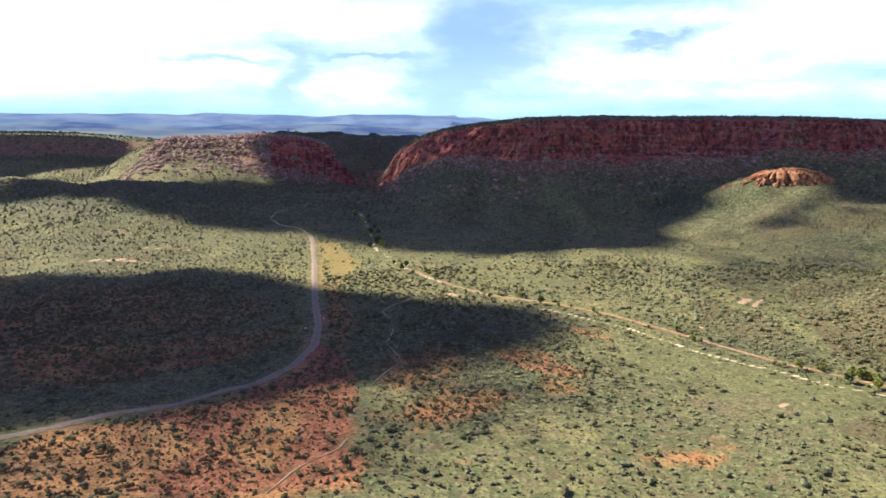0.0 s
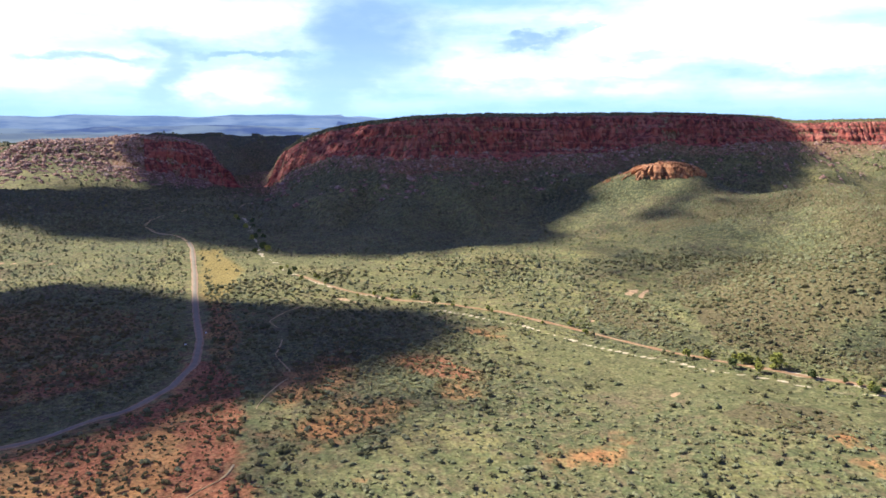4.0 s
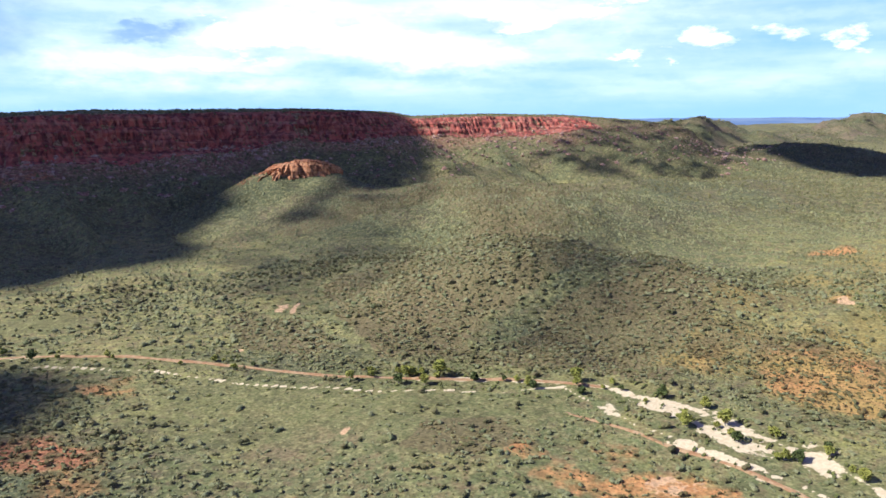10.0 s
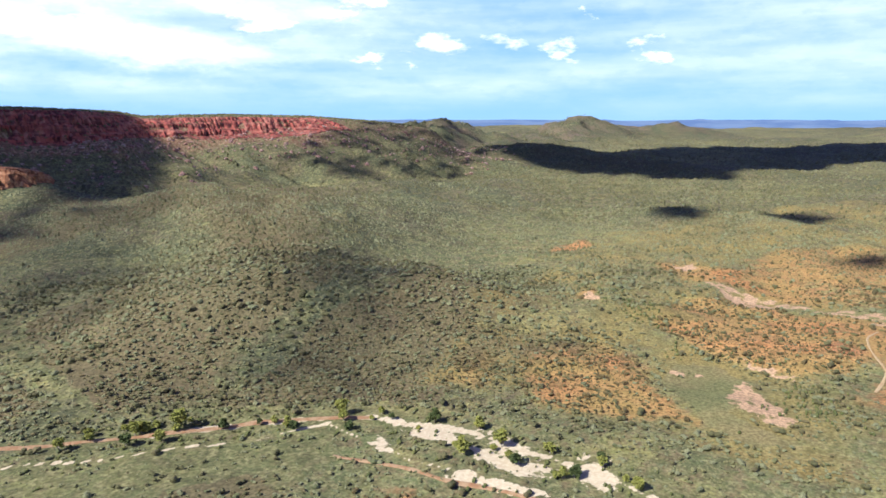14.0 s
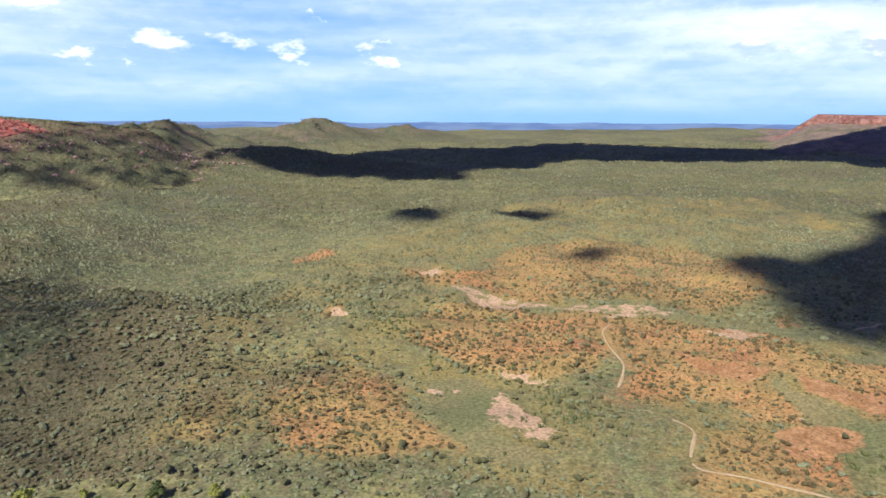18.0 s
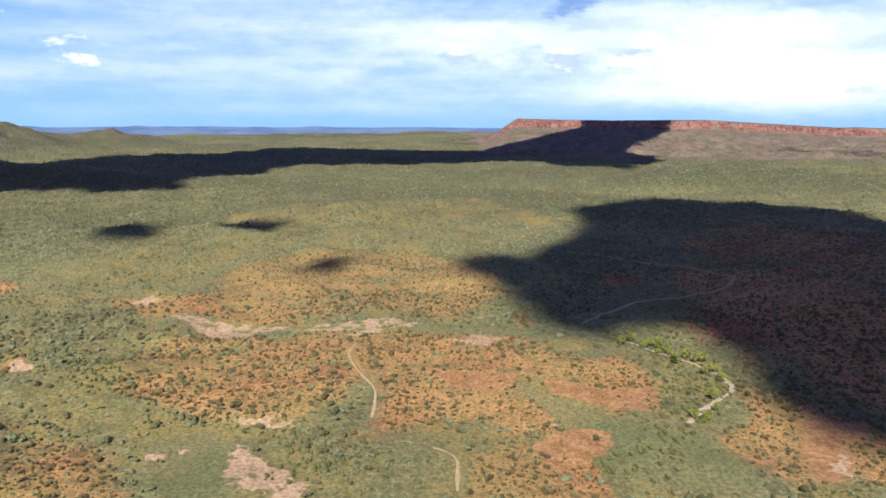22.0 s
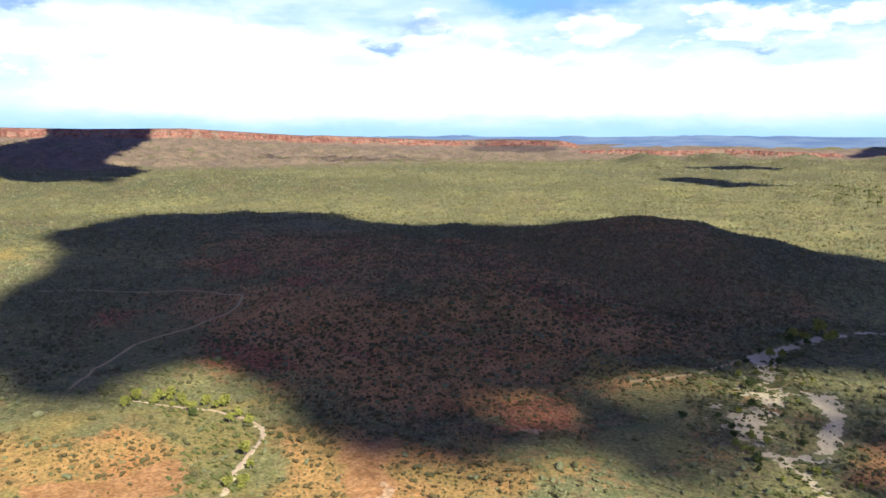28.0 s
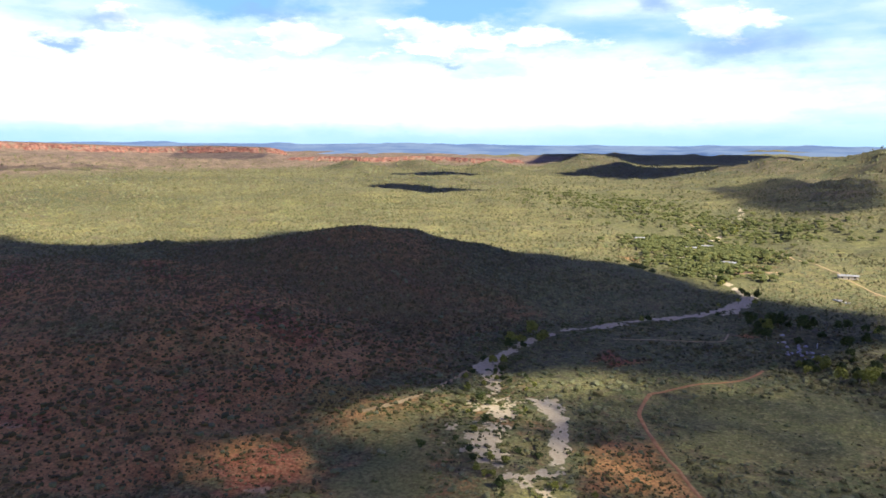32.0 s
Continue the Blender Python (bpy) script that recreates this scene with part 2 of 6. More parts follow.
    rock = n.mix(n.ramp(blocks, 0.35, 0.75), (0.215, 0.090, 0.055), (0.40, 0.235, 0.150))
    col = n.mix(n.math("MULTIPLY", n.ramp(stone, 0.34, 0.66), 0.9), col, rock)
    # Low scrub between free-standing shrubs; on the far plain it stands in for haze.
    clear = n.math("MULTIPLY_ADD", n.ramp(att("stone"), 0.35, 0.85), -0.8, 1.0)
    under = n.ramp(n.math("ADD", att("scrub"), n.math("MULTIPLY", n.math("SUBTRACT", small, 0.5), 1.2)), 0.42, 0.85)
    col = n.mix(n.math("MULTIPLY", n.math("MULTIPLY", n.math("MULTIPLY", under, clear), grown), 0.92), col, n.mix(n.ramp(n.noise(p, 0.018, 5, 0.6), 0.42, 0.60), (0.120, 0.098, 0.056), (0.074, 0.090, 0.047)))
    patch = n.math("MULTIPLY", n.ramp(scrub.outputs["Distance"], 0.62, 0.34), att("scrub"))
    patch = n.math("MULTIPLY", patch, n.ramp(n.math("ADD", n.math("MULTIPLY", scrub.outputs["Color"], 0.6), n.math("MULTIPLY", mid, 0.6)), 0.42, 0.58))
    col = n.mix(n.math("MULTIPLY", patch, clear), col, n.mix(scrub.outputs["Color"], (0.036, 0.042, 0.017), (0.075, 0.078, 0.033)))
    col = n.mix(n.math("MULTIPLY", n.ramp(tuft, 0.55, 0.20), n.math("MULTIPLY", grown, n.ramp(n.noise(p, 0.05, 4, 0.6), 0.36, 0.62, 0.15, 0.75))), col, (0.120, 0.118, 0.056))
    col = n.mix(n.math("MULTIPLY", n.ramp(n.noise(p, 0.33, 5, 0.7), 0.50, 0.64), n.math("MULTIPLY", grown, 0.65)), col, (0.295, 0.272, 0.118))
    rust = n.ramp(n.math("ADD", att("rust"), n.math("MULTIPLY", n.math("SUBTRACT", small, 0.5), 1.3)), 0.35, 0.75)
    col = n.mix(n.math("MULTIPLY", rust, 0.62), col, n.mix(mid, (0.150, 0.112, 0.052), (0.185, 0.145, 0.066)))
    dry = n.math('MULTIPLY', n.ramp(n.math('ADD', att('dry'), n.math('MULTIPLY', n.math('SUBTRACT', n.noise(p, 0.008, 6, 0.65), 0.5), 1.0)), 0.25, 0.75), 0.85)
    col = n.mix(dry, col, n.mix(n.ramp(n.noise(p, 0.02, 6, 0.65), 0.40, 0.62), (0.275, 0.195, 0.130), (0.165, 0.120, 0.086)))
    ripe = n.ramp(n.math("ADD", att("straw"), n.math("MULTIPLY", n.math("SUBTRACT", mid, 0.5), 1.0)), 0.3, 0.7)
    col = n.mix(n.math("MULTIPLY", ripe, 0.8), col, n.mix(small, (0.34, 0.240, 0.072), (0.29, 0.225, 0.066)))
    # Smooth grassed flats and bare brown clay.
    calm = n.ramp(n.math("ADD", att("flat"), n.math("MULTIPLY", n.math("SUBTRACT", small, 0.5), 0.7)), 0.35, 0.60)
    col = n.mix(n.math("MULTIPLY", calm, 0.85), col, n.mix(n.ramp(mid, 0.35, 0.65), (0.165, 0.170, 0.062), (0.245, 0.205, 0.085)))
    clay = n.ramp(n.math("ADD", att("mud"), n.math("MULTIPLY", n.math("SUBTRACT", small, 0.5), 0.9)), 0.35, 0.62)
    col = n.mix(n.math("MULTIPLY", clay, 0.9), col, n.mix(n.ramp(small, 0.35, 0.65), (0.33, 0.160, 0.060), (0.45, 0.240, 0.100)))
    # Pale wash and creek sand.
    wash = n.math("ADD", att("pale"), n.math("MULTIPLY", n.math("MULTIPLY", n.math("SUBTRACT", small, 0.5), 2.0), n.ramp(att("pale"), 0.1, 0.4)))
    col = n.mix(n.ramp(wash, 0.45, 0.62), col, n.mix(mid, (0.46, 0.285, 0.145), (0.54, 0.375, 0.215)))
    braid = n.math("ADD", n.math("MULTIPLY", n.noise(p, 0.055, 5, 0.60), 0.6), n.math("MULTIPLY", n.noise(p, 0.17, 4, 0.6), 0.4))
    sand = n.math("ADD", att("sand"), n.math("MULTIPLY", n.math("MULTIPLY", n.math("SUBTRACT", braid, 0.5), 3.4), n.ramp(att("sand"), 0.1, 0.4)))
    col = n.mix(n.ramp(sand, 0.50, 0.58), col, n.mix(grit, (0.56, 0.455, 0.270), (0.66, 0.565, 0.370)))
    col = n.mix(n.math("MULTIPLY_ADD", n.ramp(sand, 0.40, 0.55), -0.55, 0.8), col, n.mix(n.ramp(grit, 0.34, 0.66), (0.30, 0.30, 0.30), (0.70, 0.70, 0.70)), "OVERLAY")
    n.feed(bsdf.inputs["Base Color"], col)
    high = n.math("ADD", n.math("MULTIPLY", grit, 0.5), n.math("MULTIPLY", tuft, -0.5))
    open_sand = n.ramp(n.math("MAXIMUM", sand, wash), 0.40, 0.55)
    n.feed(bsdf.inputs["Normal"], n.add("ShaderNodeBump", {"Strength": n.math("MULTIPLY_ADD", open_sand, -0.36, 0.42), "Distance": 0.6, "Height": high}))
    return m


def rock_material(name, dark, main, pale, scale=1.0):
    m, n, bsdf = material(name, 0.9)
    p = n.add("ShaderNodeNewGeometry").outputs["Position"]
    tall = n.add("ShaderNodeMapping", {"Vector": p, "Scale": (0.16 * scale, 0.16 * scale, 0.035 * scale)}).outputs[0]
    flat = n.add("ShaderNodeMapping", {"Vector": p, "Scale": (0.012 * scale, 0.012 * scale, 0.20 * scale)}).outputs[0]
    streak, bed = n.noise(tall, 1.0, 6, 0.62), n.noise(flat, 1.0, 5, 0.6)
    cell = n.add("ShaderNodeTexVoronoi", {"Vector": p, "Scale": 0.20 * scale}).outputs["Color"]
    col = n.mix(n.ramp(streak, 0.42, 0.56), dark, main)
    col = n.mix(n.math("MULTIPLY", n.ramp(bed, 0.46, 0.64), 0.42), col, pale)
    col = n.mix(n.math("MULTIPLY", n.ramp(n.noise(p, 0.05 * scale, 5, 0.6), 0.48, 0.62), 0.5), col, dark)
    col = n.mix(n.math("MULTIPLY", n.ramp(cell, 0.70, 0.80), 0.5), col, pale)
    # Bushes' dark litter and lichen on ledges.
    col = n.mix(n.math("MULTIPLY", n.ramp(n.noise(p, 0.11 * scale, 6, 0.65), 0.55, 0.66), 0.6), col, (0.085, 0.075, 0.04))
    n.feed(bsdf.inputs["Base Color"], col)
    n.feed(bsdf.inputs["Normal"], n.add("ShaderNodeBump", {"Strength": 0.8, "Distance": 2.0 / scale, "Height": n.math("ADD", streak, n.math("MULTIPLY", bed, 0.6))}))
    return m


def leaf_material(name, a, b, c):
    m, n, bsdf = material(name, 0.8)
    g = n.add("ShaderNodeNewGeometry")
    pick, p = g.outputs["Random Per Island"], g.outputs["Position"]
    col = n.mix(n.ramp(pick, 0.0, 0.6), a, b)
    col = n.mix(n.ramp(pick, 0.6, 1.0), col, c)
    spots = n.noise(p, 1.6, 3, 0.7)
    col = n.mix(0.6, col, n.mix(spots, (0.22, 0.22, 0.22), (0.8, 0.8, 0.8)), "OVERLAY")
    n.feed(bsdf.inputs["Base Color"], col)
    n.feed(bsdf.inputs["Normal"], n.add("ShaderNodeBump", {"Strength": 0.9, "Distance": 0.5, "Height": spots}))
    return m


def plain_material(name, a, b, scale, rough_ness=0.85, bump=0.2):
    m, n, bsdf = material(name, rough_ness)
    p = n.add("ShaderNodeNewGeometry").outputs["Position"]
    s = n.noise(p, scale, 5, 0.65)
    n.feed(bsdf.inputs["Base Color"], n.mix(n.ramp(s, 0.35, 0.65), a, b))
    n.feed(bsdf.inputs["Normal"], n.add("ShaderNodeBump", {"Strength": bump, "Distance": 0.3, "Height": s}))
    return m


GROUND = ground_material()
RED_ROCK = rock_material("red_sandstone", (0.120, 0.036, 0.032), (0.40, 0.105, 0.072), (0.50, 0.225, 0.155))
BUTTE_ROCK = rock_material("orange_sandstone", (0.15, 0.055, 0.028), (0.43, 0.19, 0.085), (0.55, 0.32, 0.17), 2.2)
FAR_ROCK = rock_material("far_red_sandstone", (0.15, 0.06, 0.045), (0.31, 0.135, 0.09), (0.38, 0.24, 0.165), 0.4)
MULGA = leaf_material("mulga_leaves", (0.094, 0.094, 0.038), (0.124, 0.118, 0.048), (0.160, 0.138, 0.060))
GREY_BUSH = leaf_material("grey_green_leaves", (0.172, 0.184, 0.086), (0.218, 0.220, 0.106), (0.135, 0.150, 0.062))
SPINIFEX = leaf_material("spinifex_blades", (0.205, 0.205, 0.082), (0.255, 0.240, 0.096), (0.165, 0.175, 0.068))
GUM_LEAF = leaf_material("gum_leaves", (0.250, 0.262, 0.050), (0.310, 0.310, 0.070), (0.170, 0.190, 0.040))
RUSTY_BUSH = leaf_material("rusty_shrub_leaves", (0.135, 0.118, 0.050), (0.165, 0.130, 0.056), (0.128, 0.136, 0.056))
RED_SOIL_BUSH = leaf_material("rusty_olive_leaves", (0.108, 0.088, 0.034), (0.140, 0.106, 0.042), (0.115, 0.112, 0.042))
LUSH_BUSH = leaf_material("lush_bush_leaves", (0.092, 0.108, 0.034), (0.125, 0.138, 0.042), (0.170, 0.172, 0.052))
DARK_GUM = leaf_material("dark_gum_leaves", (0.060, 0.085, 0.025), (0.085, 0.110, 0.032), (0.110, 0.135, 0.040))
BARK = plain_material("pale_bark", (0.42, 0.37, 0.29), (0.22, 0.18, 0.14), 2.0)
ASPHALT = plain_material("worn_asphalt", (0.27, 0.235, 0.165), (0.33, 0.285, 0.20), 0.35, 1.0)
GRAVEL = plain_material("road_gravel", (0.46, 0.34, 0.21), (0.36, 0.21, 0.12), 0.4, 1.0)
DIRT = plain_material("track_dirt", (0.52, 0.40, 0.21), (0.44, 0.30, 0.14), 0.5)
RED_DIRT = plain_material("red_track_dirt", (0.46, 0.25, 0.125), (0.38, 0.18, 0.08), 0.5)
DAMP = plain_material("damp_channel", (0.44, 0.30, 0.16), (0.33, 0.18, 0.085), 0.35)
PALE_STONE = plain_material("pale_stone", (0.50, 0.50, 0.52), (0.38, 0.33, 0.32), 0.5)
SANDBED = plain_material("creek_sand", (0.58, 0.46, 0.31), (0.46, 0.34, 0.22), 0.25)
WHITE_PAINT = plain_material("white_paint", (0.80, 0.80, 0.78), (0.72, 0.72, 0.70), 0.8, 0.5)
WALL_PAINT = plain_material("cream_wall", (0.62, 0.56, 0.46), (0.54, 0.47, 0.38), 0.8)
TIN = plain_material("tin_roof", (0.40, 0.41, 0.40), (0.30, 0.31, 0.30), 0.8, 0.45)
GLASS = plain_material("dark_glass", (0.02, 0.025, 0.03), (0.03, 0.035, 0.04), 0.5, 0.1)
BOULDER = rock_material("boulder_stone", (0.18, 0.09, 0.07), (0.38, 0.22, 0.16), (0.52, 0.42, 0.34), 2.0)
CLOUD = plain_material("cloud_white", (0.86, 0.87, 0.90), (0.78, 0.79, 0.82), 0.004, 1.0)


def haze_material(name, dark, pale):
    """Plain backdrop of distance: air haze over far hills painted as a glowing colour."""
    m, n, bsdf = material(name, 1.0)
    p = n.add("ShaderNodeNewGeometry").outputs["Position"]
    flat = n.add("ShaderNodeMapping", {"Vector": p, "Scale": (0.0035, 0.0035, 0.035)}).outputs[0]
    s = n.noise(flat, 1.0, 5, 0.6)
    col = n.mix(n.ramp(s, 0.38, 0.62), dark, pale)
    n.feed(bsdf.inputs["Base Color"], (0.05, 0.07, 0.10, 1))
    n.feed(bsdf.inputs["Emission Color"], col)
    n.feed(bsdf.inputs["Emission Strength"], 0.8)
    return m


FAR_HAZE = haze_material("blue_haze_glow", (0.085, 0.155, 0.31), (0.17, 0.25, 0.38))
MID_HAZE = haze_material("grey_blue_haze_glow", (0.070, 0.115, 0.25), (0.20, 0.27, 0.35))
NEAR_HAZE = haze_material("grey_green_haze_glow", (0.135, 0.185, 0.25), (0.26, 0.31, 0.31))

# ---- the lie of the land ----
# All heights come from here: plain, hills and flat-topped ridges, as functions of x and y.
HUB = (95.0, 70.0)


def around(heading, r):
    """A place r metres from the origin at a compass heading."""
    return (r * math.sin(radians(heading)), r * math.cos(radians(heading)))


def lattice(ix, iy, seed):
    n = (ix * 374761393 + iy * 668265263 + seed * 974711) & 0x7FFFFFFF
    n = ((n ^ (n >> 13)) * 1274126177) & 0x7FFFFFFF
    return ((n ^ (n >> 16)) & 0xFFFF) / 65535.0


def rough(x, y, size, seed=0, octaves=4, gain=0.5):
    """Value noise from -1 to 1, the coarsest cells being size metres wide."""
    total, amp, norm = 0.0, 1.0, 0.0
    x, y = np.asarray(x, float) / size + 71.3, np.asarray(y, float) / size + 33.7
    for k in range(octaves):
        fx, fy = np.floor(x), np.floor(y)
        ix, iy = fx.astype(np.int64), fy.astype(np.int64)
        u, v = x - fx, y - fy
        u, v = u * u * (3 - 2 * u), v * v * (3 - 2 * v)
        a, b = lattice(ix, iy, seed + k), lattice(ix + 1, iy, seed + k)
        c, d = lattice(ix, iy + 1, seed + k), lattice(ix + 1, iy + 1, seed + k)
        total = total + amp * (a + (b - a) * u + (c - a) * v + (a - b - c + d) * u * v)
        norm += amp
        amp *= gain
        x, y = x * 2.03 + 17.1, y * 2.03 + 9.2
    return 2 * total / norm - 1


def step(a, b, v):
    u = np.clip((v - a) / (b - a), 0, 1)
    return u * u * (3 - 2 * u)


def line_gap(x, y, pts):
    """The distance to a broken line, and how far along it (0 to 1) the nearest place lies."""
    best, along = np.full(np.shape(x), 1e9), np.zeros(np.shape(x))
    n = len(pts) - 1
    for k in range(n):
        (ax, ay), (bx, by) = pts[k][:2], pts[k + 1][:2]
        dx, dy = bx - ax, by - ay
        u = np.clip(((x - ax) * dx + (y - ay) * dy) / (dx * dx + dy * dy + 1e-9), 0, 1)
        d = np.hypot(x - ax - u * dx, y - ay - u * dy)
        near = d < best
        best, along = np.where(near, d, best), np.where(near, (k + u) / n, along)
    return best, along


def inside(x, y, pts):
    odd = np.zeros(np.shape(x), bool)
    for (ax, ay), (bx, by) in zip(pts, pts[1:] + pts[:1]):
        cut = (ay > y) != (by > y)
        odd ^= cut & (x < (bx - ax) * (y - ay) / (by - ay + 1e-12) + ax)
    return odd


# Flat-topped ridges: heading, distance, height of the cliff's foot, and of the crest, along the front; then the back.
RIDGES = {
    "main": dict(front=[(-5.6, 1300, 2, 6), (-5.3, 1295, 4, 14), (-4.6, 1290, 10, 40), (-3.5, 1230, 36, 72), (-1.9, 1150, 58, 96), (0, 1090, 72, 110), (3, 1005, 76, 121),
                        (6.5, 960, 74, 130), (11.5, 990, 80, 134), (16, 1030, 86, 134), (20, 1060, 86, 136), (26, 1105, 94, 137),
                        (31, 1130, 94, 136), (33, 1220, 98, 133), (34.5, 1400, 94, 125), (40, 1430, 92, 129), (46, 1480, 102, 126),
                        (48.5, 1540, 104, 120), (51.5, 1570, 98, 113), (54.5, 1590, 84, 104), (57, 1600, 52, 74)],
                 back=[(1560, 1080), (1420, 1400), (1000, 1800), (0, 1750), (-140, 1480)], talus=330, cliff=46, floor=4, rock=18, ribs=17),
    "west": dict(front=[(-26.5, 1330, 14, 24), (-25, 1310, 30, 44), (-23.3, 1300, 48, 66), (-21, 1295, 62, 88), (-17.2, 1290, 58, 90), (-13.6, 1290, 42, 98), (-10.7, 1290, 26, 92), (-9.0, 1290, 16, 80),
                        (-7.7, 1290, 8, 60), (-6.6, 1290, 4, 30), (-6.1, 1290, 2, 6)],
                 back=[(-200, 1480), (-380, 1560), (-640, 1400)], talus=300, cliff=60, floor=4, bare=5),
    "west_back": dict(front=[(-62, 2100, 40, 80), (-45, 1980, 45, 80), (-34, 1850, 52, 80), (-27, 1760, 50, 80), (-21, 1700, 36, 66)],
                      back=[(-600, 2000), (-1200, 2250), (-1900, 1700)], talus=320, cliff=80, floor=4),
    "far": dict(front=[(100.4, 4050, 14, 20), (102.0, 3950, 58, 70), (103.2, 3870, 104, 128), (103.9, 3830, 118, 164), (106.5, 3700, 116, 158), (111, 3600, 114, 152), (117.5, 3600, 112, 156), (122, 3700, 100, 138),
                       (126.5, 3850, 86, 120), (127.6, 3850, 84, 122), (133, 3950, 70, 106), (138, 4050, 62, 92), (142, 4100, 62, 98),
                       (146.5, 4150, 60, 90), (148, 4250, 40, 70)],
                back=[around(148, 4700), around(133, 4750), around(118, 4600), around(103.8, 4500)], talus=1250, cliff=46, floor=8, ribs=26),
    "far_low": dict(front=[(147, 3700, 26, 44), (150, 3560, 28, 56), (154, 3500, 26, 52), (158, 3560, 28, 60), (162, 3480, 24, 50), (166, 3600, 22, 40)],
                    back=[around(166, 3900), around(157, 3950), around(148, 3950)], talus=420, cliff=40, floor=8, ribs=9),
}
for ridge in RIDGES.values():
    ridge["line"] = [around(h, r) for h, r, *_ in ridge["front"]]
    ridge["ring"] = ridge["line"] + ridge["back"]

# Rounded hills: x, y, height, half-length, half-width, turn of the long axis in degrees.
HILLS = [
    (360, 776, 30, 70, 34, -12), (395, 735, 22, 120, 80, -25), (430, 640, 16, 140, 90, -50), (300, 560, 8, 60, 35, 20), (560, 700, 14, 110, 45, 35), (690, 780, 16, 120, 50, 40), (850, 700, 12, 120, 50, 20), (640, 520, 9, 80, 36, -20), (800, 480, 10, 110, 45, 25), (980, 620, 12, 140, 55, 10), (980, 60, 9, 120, 45, 60), (1130, -80, 10, 140, 50, 70), (388, 455, 12, 100, 50, 40),
    (345, 362, 25, 96, 42, -46), (470, 560, 10, 120, 70, 60), (560, 480, 9, 90, 60, 30), (720, 620, 16, 200, 90, 20),
    (442, -526, 30, 110, 70, -40), (350, -560, 12, 110, 50, -15), (580, -430, 16, 140, 80, -40), (700, -330, 9, 140, 80, -20),
    (440, -340, 6, 70, 45, -30), (515, -255, 6, 80, 50, 10),
    (-250, 800, 14, 190, 90, 10), (-520, 930, 26, 200, 110, 15), (-20, 690, 6, 150, 80, 0),
    (600, 250, 6, 90, 50, 20), (560, 90, 3, 80, 50, -10), (430, 110, 4, 45, 28, 15), (480, 60, 2, 60, 34, 80), (450, -30, 4, 50, 30, -20),
    (740, 60, 8, 150, 70, 80), (900, 300, 13, 220, 110, 50), (1000, -200, 16, 240, 120, 80), (1400, 200, 14, 300, 140, 70),
    (1480, -520, 22, 330, 110, 60), (1250, -820, 20, 300, 110, 50), (1530, 860, 40, 170, 110, -35), (1700, 700, 14, 330, 150, 40),
]
FAR_HILLS = [
    (*around(56.5, 2450), 92, 230, 130, -20), (*around(59, 2050), 30, 150, 90, -20), (*around(64, 3300), 40, 280, 130, -30), (*around(60.5, 2900), 28, 240, 120, -30), (*around(67, 3500), 38, 150, 110, -10), (*around(74.6, 4000), 58, 90, 130, 15), (*around(69, 3800), 50, 420, 160, 10),
    (*around(-7, 1950), 58, 190, 110, 5), (*around(-14, 2500), 34, 600, 150, 8), (*around(-26, 3200), 48, 800, 200, 20), (*around(-3, 3000), 40, 500, 220, 0),
    (*around(152, 2900), 30, 260, 80, -55), (*around(157, 3100), 34, 220, 80, -60), (*around(163, 3000), 30, 200, 70, -70), (*around(171, 3300), 46, 420, 130, -80),
    (*around(184, 2600), 54, 420, 170, 80), (*around(194, 2300), 110, 380, 200, 70), (*around(187, 1500), 34, 260, 140, 70), (*around(199, 1250), 60, 300, 170, 60),
]


def hill(x, y, cx, cy, high, a, b, turn):
    c, s = math.cos(radians(turn)), math.sin(radians(turn))
    u, v = ((x - cx) * c + (y - cy) * s) / a, ((y - cy) * c - (x - cx) * s) / b
    return high * np.exp(-0.5 * (u * u + v * v) ** 1.15)


def mesa(x, y, name, recess=0.0):
    """Height of a flat-topped ridge above the plain, and the signed distance from its cliff's foot (positive inside)."""
    m = RIDGES[name]
    ring_gap, _ = line_gap(x, y, m["ring"] + m["ring"][:1])
    within = inside(x, y, m["ring"])
    d = np.where(within, ring_gap, -ring_gap)
    heading = np.degrees(np.arctan2(x, y))
    where = [f[0] for f in m["front"]]
    foot, crest = np.interp(heading, where, [f[2] for f in m["front"]]), np.interp(heading, where, [f[3] for f in m["front"]])
    d = d + (rough(x, y, 130, 5, 3) * 26 + rough(x, y, 42, 15, 3) * 13) * step(-200, 0, d) - recess
    floor, w = m["floor"] * step(-1.5 * m["talus"], -0.9 * m["talus"], d), m["cliff"]
    gully = 1 + 0.34 * rough(x, y, 80, 8, 4)
    talus = floor + (foot - floor) * np.clip(1 + d / (m["talus"] * gully), 0, 1) ** 1.55
    # Spurs and gullies run down the slope.
    share = np.clip(1 + d / m["talus"], 0, 1)
    wide = 120 if m["talus"] > 1000 else 64
    spur = np.abs(rough(np.radians(heading) * np.hypot(x, y), d * 0.22, wide, 27, 3))
    talus = talus + m.get("ribs", 4) * np.sin(3.1416 * share ** 0.8) * (0.55 - 1.6 * spur)
    rim = crest - 0.07 * (crest - foot) - 1.5
    u = np.clip(d / w, 0, 1) ** 0.85
    u = np.clip(u + 0.075 * np.sin(6.283 * (2.6 * u + 0.8 * rough(x, y, 160, 19, 2))) * np.sin(3.1416 * u), 0, 1)
    cliff = foot + (rim - foot) * u
    top = rim + (crest - rim) * step(0, 130, d - w)
    z = np.where(d < 0, talus, np.where(d < w, cliff, top))
    return np.where(d > -m["talus"] * 1.5, z, 0.0), d


